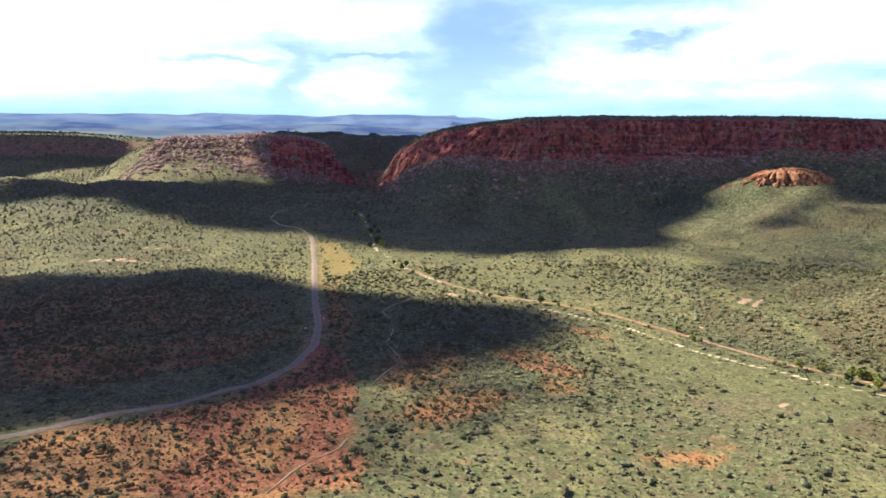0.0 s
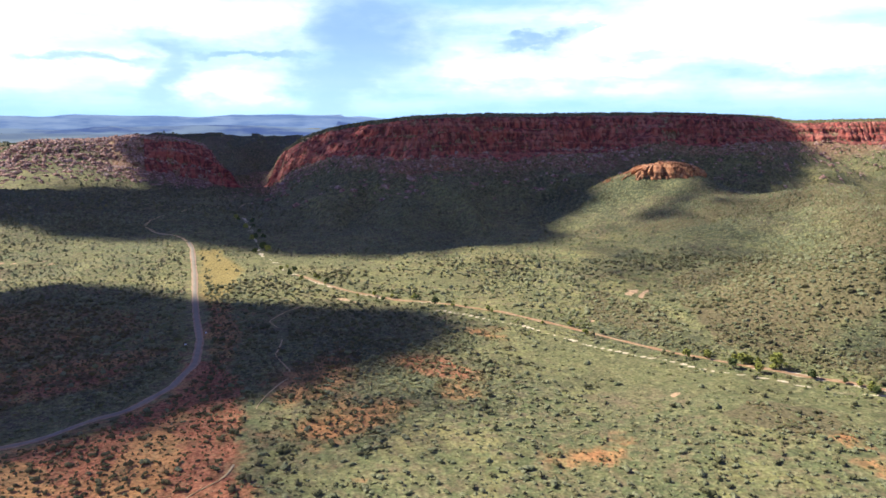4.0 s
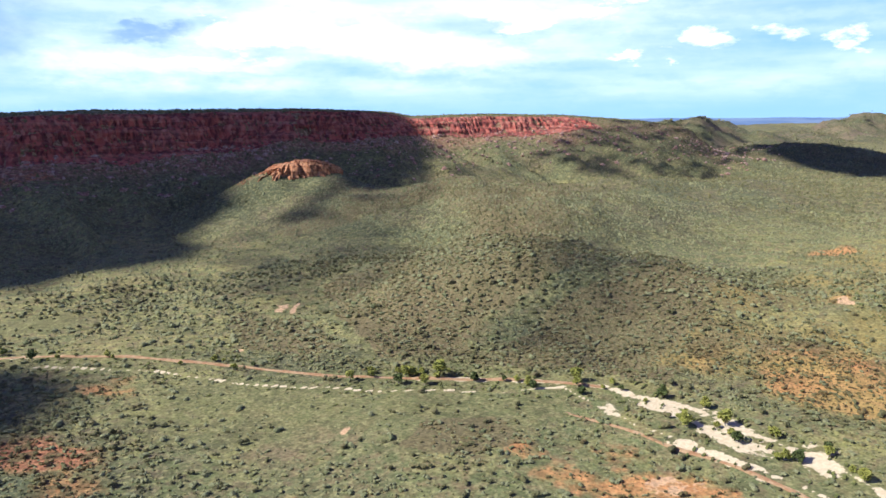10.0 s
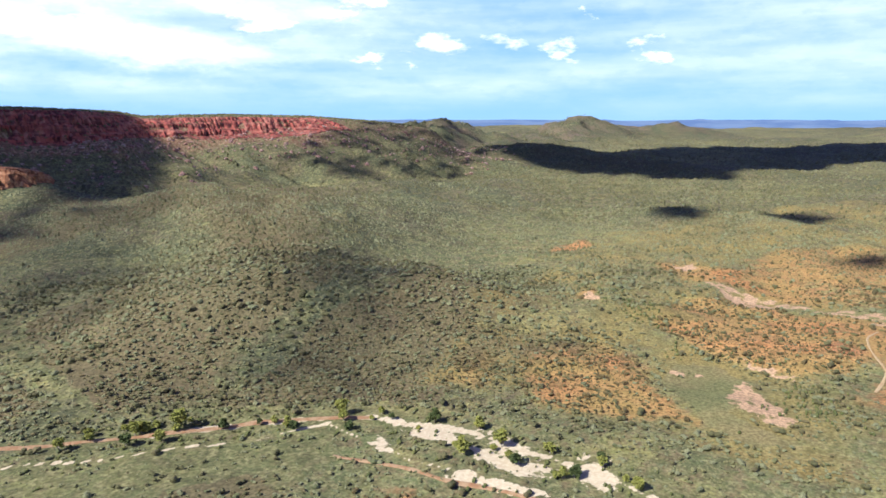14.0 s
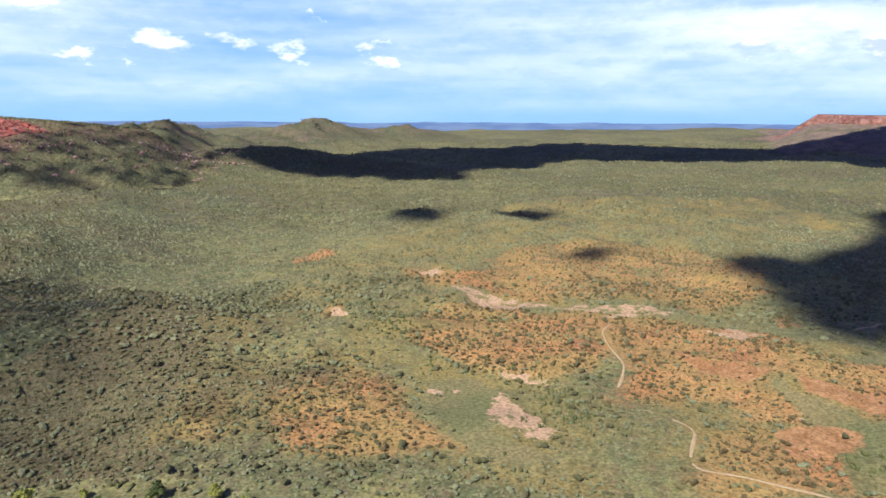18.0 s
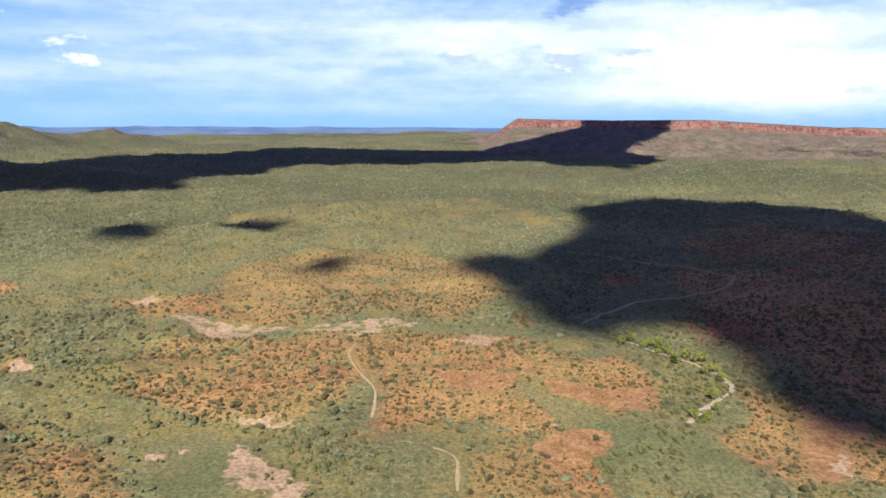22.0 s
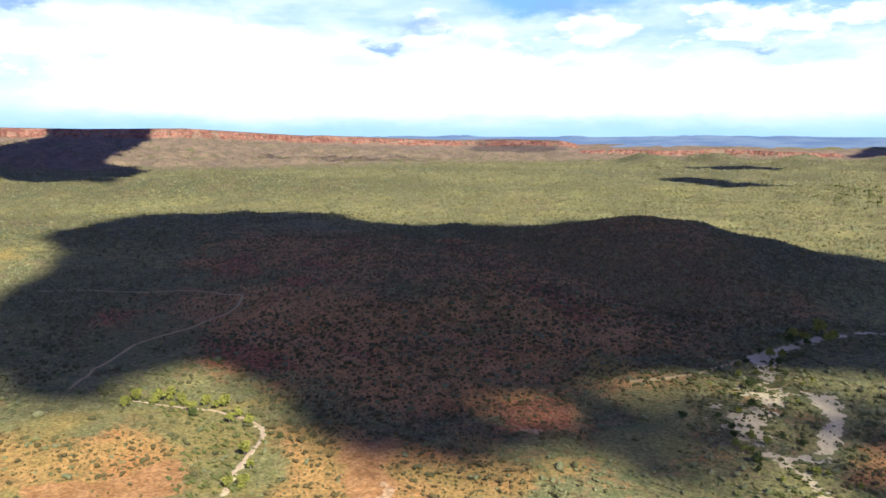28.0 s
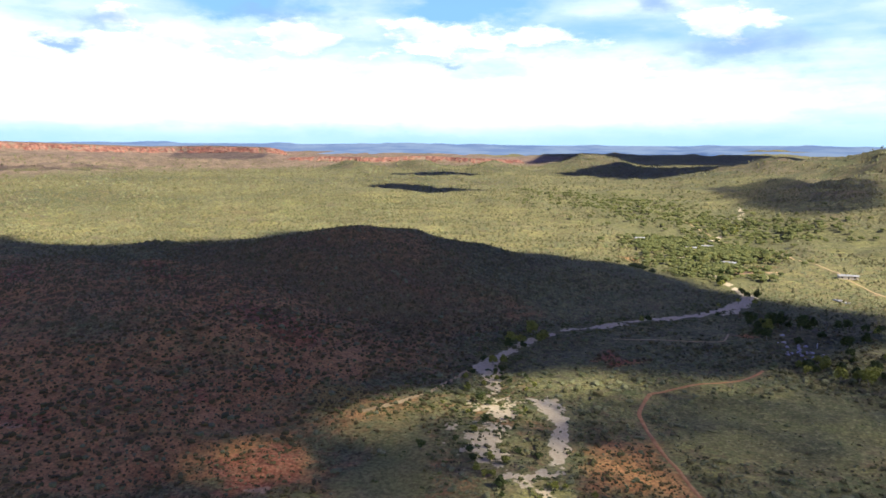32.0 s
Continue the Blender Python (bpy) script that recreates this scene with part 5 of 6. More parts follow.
def plant(name, zones, label):
    """Zones: inner and outer distance, spacing, smallest and largest radius, lobes. Two or three kinds of leaf in each."""
    kinds = {"mulga": ([], MULGA), "grey": ([], GREY_BUSH), "straw": ([], SPINIFEX), "rusty": ([], RED_SOIL_BUSH)}
    for r0, r1, cell, small, large, lobes in zones:
        x, y = scatter(r0, r1, cell)
        p = growth(x, y)
        keep = rng.uniform(0, 1, len(x)) < p
        x, y = x[keep], y[keep]
        z = land(x, y)
        pick = rough(x, y, 55, 81, 3) + 0.7 * rng.normal(0, 0.5, len(x))
        mark = 0.4 if r0 > 700 else -0.22
        bare = cover(x, y)[0] > 0.36
        pick = np.where(bare & (rng.uniform(0, 1, len(x)) < 0.8), 99.0, pick)
        for kind, sel in (("rusty", pick > 90), ("mulga", pick < mark), ("grey", (pick >= mark) & (pick < mark + 0.56)), ("straw", (pick >= mark + 0.56) & (pick < 90))):
            for variant in range(4):
                own = np.where(sel)[0][variant::4]
                if not len(own):
                    continue
                v, f = bush_shape(lobes) if lobes else OCTA
                s = rng.uniform(small, large, len(own)) * rng.choice([0.6, 0.8, 1.0, 1.35], len(own)) * (0.72 if kind == "straw" else 0.82 if kind == "rusty" else 1.0)
                a = rng.uniform(0, 2 * math.pi, len(own))
                c, q = np.cos(a), np.sin(a)
                tall = s * rng.uniform(0.75, 1.15, len(own)) * (0.7 if kind == "straw" else 0.85 if kind == "grey" else 1.05)
                sx = rng.uniform(0.75, 1.35, len(own))
                w = np.stack([(v[None, :, 0] * (c * sx)[:, None] - v[None, :, 1] * q[:, None]) * s[:, None] + x[own][:, None],
                              (v[None, :, 0] * (q * sx)[:, None] + v[None, :, 1] * c[:, None]) * s[:, None] + y[own][:, None],
                              v[None, :, 2] * tall[:, None] + z[own][:, None]], -1)
                kinds[kind][0].append((w, f))
    names = {"mulga": ("dark_shrubs", "dark olive mulga shrubs scattered over the plain"), "grey": ("grey_shrubs", "grey-green saltbush shrubs among red earth"),
             "rusty": ("rusty_shrubs", "small rusty brown shrubs on bare red earth"), "straw": ("straw_tussocks", "straw-coloured spinifex tussocks on the slopes")}
    for kind, (pieces, mat) in kinds.items():
        verts, faces, n = [], [], 0
        for w, f in pieces:
            faces.append((f[None] + (np.arange(len(w)) * w.shape[1])[:, None, None]).reshape(-1, 3) + n)
            verts.append(w.reshape(-1, 3))
            n += len(w) * w.shape[1]
        mesh = soup(names[kind][0], np.concatenate(verts)[None], np.concatenate(faces), mat)
        tagged(new(names[kind][0], mesh), names[kind][1], "shrubs", kind="stuff")


plant("scrub", [(0, 110, 4.2, 0.6, 1.3, 1), (0, 110, 3.4, 0.28, 0.6, 0), (110, 340, 3.4, 0.65, 1.5, 2), (110, 420, 2.2, 0.40, 0.85, 0), (340, 500, 3.7, 0.8, 1.6, 1), (500, 800, 4.2, 1.0, 2.0, 0), (420, 800, 3.6, 0.5, 1.0, 0), (760, 1700, 6.8, 1.3, 2.8, 0), (1700, 3600, 14.0, 2.0, 4.6, 0)], "")


def plant_thickets():
    """Brownish scrub crowded on the hills and in the hollows."""
    x, y = scatter(150, 800, 2.9)
    p = np.clip(2.2 * patches(x + 8 * rough(x, y, 25, 75, 3), y + 8 * rough(x, y, 25, 76, 3), THICKETS) - 0.9, 0, 1) * (0.75 + 0.5 * rough(x, y, 24, 74, 3))
    red, green, sand, pale, stone = cover(x, y)
    p = np.maximum(0.42 * p, (0.50 + 0.5 * rough(x, y, 30, 79, 3)) * scrubby(x, y)) * (1 - step(0.35, 0.6, np.maximum(sand, pale))) * (1 - 0.7 * step(0.4, 0.7, green))
    keep = rng.uniform(0, 1, len(x)) < p
    x, y = x[keep], y[keep]
    v, f = bush_shape(1)
    s = rng.uniform(0.5, 0.95, len(x))
    mesh = soup("brown_shrubs", np.stack([x, y, land(x, y)], -1)[:, None] + v[None] * s[:, None, None] * rng.uniform(0.85, 1.15, (len(x), len(v), 1)), f, RUSTY_BUSH)
    tagged(new("brown_shrubs", mesh), "brownish scrub crowded on the low hills", "shrubs", kind="stuff")


plant_thickets()

# Green bushes follow the damp hollows: line, count, reach.
HOLLOWS = [([(470, 240), (450, 215), (410, 180), (395, 163), (380, 130), (375, 114), (352, 111), (335, 100)], 420, 9), ([(480, -40), (451, -67), (420, -62), (400, -62), (387, -49), (360, -30), (335, -11), (319, 11)], 420, 8),
           (CREEK[4:], 460, 8), (SIDE_CREEK, 160, 6), (SOUTH_CREEK[:9], 1000, 10), (SAND_BARS, 640, 14), ([(302, -210), (290, -240), (280, -275)], 160, 9), ([(494, -69), (484, -102), (520, -130), (545, -110)], 160, 12)]


def plant_hollows():
    xs, ys = [], []
    for line, count, reach in HOLLOWS:
        p = np.array(line, float)
        s = np.concatenate([[0], np.cumsum(np.hypot(*np.diff(p, axis=0).T))])
        at = rng.uniform(0, s[-1], count)
        xs.append(np.interp(at, s, p[:, 0]) + rng.normal(0, reach, count) + 6 * rough(at, 0 * at, 30, 77, 2))
        ys.append(np.interp(at, s, p[:, 1]) + rng.normal(0, reach, count))
    x, y = np.concatenate(xs), np.concatenate(ys)
    keep = (rough(x, y, 26, 78, 2) > -0.25) & (line_gap(x, y, CREEK)[0] > 3.0) & (line_gap(x, y, SIDE_CREEK)[0] > 2.0) & (line_gap(x, y, SOUTH_CREEK)[0] > 4.0)
    x, y = x[keep], y[keep]
    v, f = bush_shape(2)
    s = rng.uniform(0.4, 1.2, len(x))
    mesh = soup("green_bushes", np.stack([x, y, land(x, y)], -1)[:, None] + v[None] * s[:, None, None] * rng.uniform(0.85, 1.15, (len(x), len(v), 1)), f, LUSH_BUSH)
    tagged(new("green_bushes", mesh), "fresh green bushes along the creeks and hollows", "bushes", kind="stuff")


plant_hollows()


def plant_cliffs():
    """Bushes that cling to the ledges."""
    spots = np.concatenate(CLIFF_SPOTS)
    v, f = bush_shape(1)
    s = rng.uniform(0.8, 1.8, len(spots))
    mesh = soup("ledge_bushes", spots[:, None] + v[None] * s[:, None, None], f, MULGA)
    tagged(new("ledge_bushes", mesh), "dark bushes clinging to the cliff ledges", "shrubs", kind="stuff")


plant_cliffs()

# ---- things ----


def part(name, bm, mat, parent, label=""):
    """Links a bmesh as one mesh object under a thing or a part."""
    mesh = bm if isinstance(bm, bpy.types.Mesh) else bpy.data.meshes.new(name)
    if mesh is not bm:
        bm.to_mesh(mesh)
        bm.free()
    if not mesh.materials:
        mesh.materials.append(mat)
    ob = new(name, mesh)
    ob.parent = parent
    return tagged(ob, label)


def box(sx, sy, sz, at=(0, 0, 0), bevel=0.0):
    bm = bmesh.new()
    bmesh.ops.create_cube(bm, size=1.0)
    bmesh.ops.scale(bm, vec=(sx, sy, sz), verts=bm.verts)
    if bevel:
        bmesh.ops.bevel(bm, geom=bm.edges[:], offset=bevel, segments=2, affect="EDGES")
    bmesh.ops.translate(bm, vec=at, verts=bm.verts)
    return bm


def limb(bm, a, b, ra, rb, sides=6):
    """A tapered branch from a to b."""
    a, b = Vector(a), Vector(b)
    turn = (b - a).to_track_quat("Z", "Y").to_matrix()
    rings = []
    for p, r in ((a, ra), (b, rb)):
        rings.append([bm.verts.new(p + turn @ Vector((r * math.cos(2 * math.pi * k / sides), r * math.sin(2 * math.pi * k / sides), 0))) for k in range(sides)])
    for k in range(sides):
        bm.faces.new((rings[0][k], rings[0][(k + 1) % sides], rings[1][(k + 1) % sides], rings[1][k]))
    bm.faces.new(rings[1])


def gum_meshes(seed, high, spread):
    """Trunk with limbs, and a crown of many small leaf clumps with gaps."""
    own = np.random.default_rng(seed)
    wood = bmesh.new()
    fork = (own.uniform(-0.3, 0.3), own.uniform(-0.3, 0.3), high * 0.20)
    limb(wood, (0, 0, -0.4), fork, 0.30, 0.20)
    heads = []
    for k in range(6):
        a = 2 * math.pi * k / 6 + own.uniform(-0.4, 0.4)
        out = spread * own.uniform(0.35, 0.75)
        tip = (out * math.cos(a), out * math.sin(a), high * own.uniform(0.40, 0.86))
        limb(wood, fork, tip, 0.14, 0.05, 5)
        heads.append(tip)
    heads.append((0, 0, high * 0.9))
    trunk = bpy.data.meshes.new("trunk")
    wood.to_mesh(trunk)
    wood.free()
    trunk.materials.append(BARK)
    pts = []
    for h in heads:
        n = 26
        p = own.normal(0, 1, (n, 3))
        p = p / np.linalg.norm(p, axis=1)[:, None] * own.uniform(0.45, 1.0, (n, 1)) ** 0.5
        pts.append(np.array(h) + p * np.array([spread * 0.46, spread * 0.46, high * 0.26]))
    pts = np.concatenate(pts)
    clump, faces = ICO[0][[0, 1, 2, 3, 4, 11]], np.array([(0, 1, 2), (0, 2, 3), (0, 3, 4), (5, 2, 1), (5, 3, 2), (5, 4, 3)])
    shape = own.normal(0, 1, (len(pts), 6, 3)) * 0.42
    verts = pts[:, None] + shape * own.uniform(0.8, 1.5, (len(pts), 1, 1)) * spread * 0.42 * np.array([1, 1, 0.7])
    return trunk, verts, faces


GUMS = [gum_meshes(100 + k, h, s) for k, (h, s) in enumerate([(6.5, 2.9), (7.5, 3.2), (5.2, 2.6), (8.6, 3.5), (4.2, 2.3)])]
GUM_KINDS = []
for trunk, verts, faces in GUMS:
    for mat, tone in ((GUM_LEAF, "bright yellow-green"), (DARK_GUM, "dark green")):
        crown = soup("crown", verts, faces, mat)
        GUM_KINDS.append((trunk, crown, tone))


def gum_tree(kind, x, y, size, where, group):
    trunk, crown, tone = GUM_KINDS[kind]
    root = new("gum_tree")
    part("trunk", trunk, BARK, root, "pale bark trunk with limbs")
    part("crown", crown, GUM_LEAF, root)
    root.matrix_world = pose(x, y, float(land(x, y)), 0, 0, rng.uniform(0, 360)) @ Matrix.Diagonal((size, size, size * rng.uniform(0.9, 1.1), 1))
    return tagged(root, f"{tone} gum tree {where}", "tree", group=group)


def row_of_trees(line, count, reach, bright, sizes, where, group, first=0.0, last=1.0):
    p = np.array(line, float)
    s = np.concatenate([[0], np.cumsum(np.hypot(*np.diff(p, axis=0).T))]) / np.sum(np.hypot(*np.diff(p, axis=0).T))
    for k in range(count):
        at = rng.uniform(first, last)
        x, y = np.interp(at, s, p[:, 0]), np.interp(at, s, p[:, 1])
        off, a = rng.uniform(*reach), rng.uniform(0, 2 * math.pi)
        kind = int(rng.integers(0, 5)) * 2 + (0 if rng.uniform() < bright else 1)
        gum_tree(kind, x + off * math.cos(a), y + off * math.sin(a), rng.uniform(*sizes), where, group)


def grove(cx, cy, a, b, count, bright, sizes, where, group):
    for k in range(count):
        r, t = math.sqrt(rng.uniform(0, 1)), rng.uniform(0, 2 * math.pi)
        kind = int(rng.integers(0, 5)) * 2 + (0 if rng.uniform() < bright else 1)
        gum_tree(kind, cx + a * r * math.cos(t), cy + b * r * math.sin(t), rng.uniform(*sizes), where, group)


row_of_trees(CREEK, 38, (3, 9), 0.75, (0.28, 0.60), "beside the sandy creek bed", "trees along the creek", 0.25, 0.80)
row_of_trees(CREEK, 40, (3, 14), 0.85, (0.35, 0.80), "at the bend of the dry creek", "trees along the creek", 0.66, 0.98)
row_of_trees(CREEK, 14, (3, 12), 0.45, (0.55, 0.9), "in the mouth of the gap", "trees in the gap", 0.0, 0.22)
gum_tree(2, 244, 205, 0.8, "standing alone in the pale creek sand", "trees along the creek")
row_of_trees(EAST_CREEK, 24, (2, 9), 0.9, (0.35, 0.75), "beside the small creek", "trees along the small creek")
row_of_trees(SOUTH_CREEK, 66, (4, 13), 0.4, (0.45, 0.95), "lining the southern creek bed", "trees along the southern creek", 0.0, 0.75)
row_of_trees(SAND_BARS, 50, (2, 24), 0.35, (0.22, 0.55), "on the sand bars", "trees on the sand bars")
grove(88, -352, 34, 26, 26, 0.55, (0.6, 1.0), "in the southern grove", "trees of the southern grove")
grove(95, -428, 40, 34, 24, 0.10, (0.7, 1.1), "in the dark southern grove", "trees of the southern grove")


def distant_trees(count):
    """Trees past counting on the green plain round and beyond the homestead."""
    p = np.array([(150, -640), (150, -725), (180, -800), (245, -1264), (169, -1112), (101, -1034), (333, -1448), (47, -937), (184, -843), (137, -770), (111, -739)], float)
    reach = np.array([40, 40, 40, 90, 80, 70, 130, 70, 34, 30, 26], float)
    pick = rng.integers(0, len(p), count)
    x = p[pick, 0] + rng.normal(0, 0.75, count) * reach[pick]
    y = p[pick, 1] + rng.normal(0, 0.75, count) * reach[pick]
    far = np.ones(count, bool)
    for hx, hy, half in HOMES:
        far &= np.hypot(x - hx, y - hy) > half
    x, y = x[far], y[far]
    z, size = land(x, y), rng.uniform(0.55, 1.15, len(x))
    v, f = bush_shape(4)
    own = (v[None] * rng.uniform(0.8, 1.2, (len(x), len(v), 1)) + np.array([0, 0, 0.25])) * (3.5 * size)[:, None, None] + np.stack([x, y, z], -1)[:, None]
    mesh = soup("distant_trees", own, f, LUSH_BUSH)
    tagged(new("distant_trees", mesh), "bright green trees on the plain round the homestead", "trees", kind="stuff")


HOMES = [(158, -780, 9), (142, -800, 10), (126, -685, 11), (216, -842, 9), (92, -684, 14)]
distant_trees(1900)


def house(name, x, y, long, wide, high, turn, label, verandah=True):
    """A low homestead building: walls, pitched tin roof, door, windows, verandah posts."""
    root = new(name)
    part("wall", box(long, wide, high, (0, 0, high / 2)), WALL_PAINT, root)
    bm = bmesh.new()
    over, rise = 0.9, wide * 0.20
    pts = [(-long / 2 - over, -wide / 2 - over, 0), (long / 2 + over, -wide / 2 - over, 0), (long / 2 + over, 0, rise), (-long / 2 - over, 0, rise),
           (-long / 2 - over, wide / 2 + over, 0), (long / 2 + over, wide / 2 + over, 0)]
    lower = [bm.verts.new((p[0], p[1], p[2] + high)) for p in pts]
    upper = [bm.verts.new((p[0], p[1], p[2] + high + 0.12)) for p in pts]
    for a, b, c, d in ((0, 1, 2, 3), (3, 2, 5, 4)):
        bm.faces.new([upper[k] for k in (a, b, c, d)])
        bm.faces.new([lower[k] for k in (d, c, b, a)])
    for a, b in ((0, 1), (1, 2), (2, 5), (5, 4), (4, 3), (3, 0)):
        bm.faces.new((lower[a], lower[b], upper[b], upper[a]))
    part("roof", bm, TIN, root, "light grey tin roof")
    for side in (-1, 1):
        gable = bmesh.new()
        a, b, c = (gable.verts.new((side * (long / 2 - 0.02), yy, zz)) for yy, zz in ((-wide / 2, high), (wide / 2, high), (0, high + rise * 0.86)))
        gable.faces.new((a, b, c))
        part("gable", gable, WALL_PAINT, root)
    n = max(2, int(long / 4))
    for k in range(n):
        at = -long / 2 + (k + 0.5) * long / n
        for side in (-1, 1):
            if k == n // 2 and side == 1:
                part("door", box(1.0, 0.10, 2.05, (at, side * wide / 2, 1.03)), GLASS, root)
                continue
            w = part("window", box(1.5, 0.10, 1.1, (at, side * (wide / 2 + 0.01), 1.6)), GLASS, root)
            part("window_frame", box(1.7, 0.06, 0.10, (at, side * (wide / 2 + 0.05), 1.02)), WHITE_PAINT, w)
    if verandah:
        for k in range(n + 1):
            part("post", box(0.12, 0.12, high, (-long / 2 + k * long / n, wide / 2 + 0.8, high / 2)), WHITE_PAINT, root)
    root.matrix_world = pose(x, y, float(land(x, y)) - 0.1, 0, 0, turn)
    return tagged(root, label, "house", group="buildings of the homestead")


house("house", 158, -780, 13, 6, 2.8, 12, "cream homestead with pale tin roof among trees")
house("house", 142, -800, 15, 7, 2.8, 8, "long pale-roofed homestead building among trees")
house("house", 126, -685, 12, 6, 2.8, -6, "tin-roofed house beside a bare red yard")
house("house", 216, -842, 11, 6, 3.0, 20, "pale-roofed house at the edge of the trees")
house("shed", 36, -622, 15, 5, 2.8, 4, "long low shed beside the dirt road", False)


def road_sign(x, y, turn):
    root = new("road_sign")
    part("board", box(1.1, 0.04, 0.8, (0, 0, 1.9), 0.01), WHITE_PAINT, root, "plain white board")
    for side in (-0.35, 0.35):
        part("post", box(0.07, 0.07, 2.3, (side, 0.06, 1.1)), TIN, root)
    root.matrix_world = pose(x, y, float(land(x, y)), 0, 0, turn)
    return tagged(root, "white road sign on two posts at the verge", "sign", group="signs along the road")


road_sign(-69.0, 402, 5)
road_sign(-76.5, 385, 5)


def causeway():
    root = new("causeway")
    part("slab", box(20, 3.6, 0.5, (0, 0, 0.25), 0.08), plain_material("concrete", (0.52, 0.50, 0.46), (0.42, 0.40, 0.37), 0.6), root)
    for side in (-1.7, 1.7):
        part("kerb", box(20, 0.2, 0.25, (0, side, 0.62), 0.03), WHITE_PAINT, root)
    root.matrix_world = pose(56, -540, float(land(56, -540)) + 0.05, 0, 0, -66)
    return tagged(root, "pale concrete causeway over the creek", "bridge")


causeway()


def pale_outcrop():
    """A bank of bluish-white rocks above the southern track, with one white post."""
    v0, f = ICO
    n = 46
    x, y = rng.normal(108, 5.0, n), rng.normal(-384, 11.0, n)
    s = rng.uniform(0.5, 1.6, n)
    v = v0[None] * rng.uniform(0.6, 1.25, (n, len(v0), 1)) * s[:, None, None] * np.array([1.2, 0.9, 0.7])
    mesh = soup("pale_rocks", v + np.stack([x, y, land(x, y)], -1)[:, None], f, PALE_STONE)
    tagged(new("pale_rocks", mesh), "bluish-white rocks on a reddish bank", "rocks", kind="stuff")
    post = new("marker_post")
    part("pole", box(0.3, 0.3, 3.2, (0, 0, 1.5), 0.03), WHITE_PAINT, post, "white painted pole")
    post.matrix_world = pose(99, -396, float(land(99, -396)))
    tagged(post, "white post beside pale rocks on the bank", "post")


pale_outcrop()


def scree(name, count, area, sizes, label, test):
    """Loose blocks past counting."""
    v0, f = ICO
    x, y = rng.uniform(area[0], area[1], count), rng.uniform(area[2], area[3], count)
    keep = test(x, y)
    x, y = x[keep], y[keep]
    z = land(x, y)
    s = rng.uniform(*sizes, len(x)) * rng.choice([0.6, 0.8, 1.0, 1.7], len(x))
    v = v0[None] * rng.uniform(0.6, 1.25, (len(x), len(v0), 1)) * s[:, None, None] * np.array([1.1, 0.9, 0.75])
    mesh = soup(name, v + np.stack([x, y, z], -1)[:, None], f, BOULDER)
    tagged(new(name, mesh), label, "boulders", kind="stuff")


def on_scree(x, y):
    _, d = mesa(x, y, "main", 5.0)
    return (d < 4) & (rng.uniform(0, 1, len(x)) < np.clip(1 + d / 190, 0, 1) ** 1.6 * (0.5 + 0.6 * rough(x, y, 60, 91, 3)))


def on_west_scree(x, y):
    _, d = mesa(x, y, "west", 5.0)
    return (d < 130) & (rng.uniform(0, 1, len(x)) < np.where(d > 0, 1.0, np.clip(1 + d / 120, 0, 1) ** 1.5))


scree("talus_blocks", 24000, (-160, 1500, 760, 1330), (1.4, 3.4), "fallen pale and red blocks below the cliff", on_scree)
scree("west_talus_blocks", 7000, (-520, -200, 1080, 1420), (1.5, 3.6), "fallen blocks on the slope beyond the gap", on_west_scree)

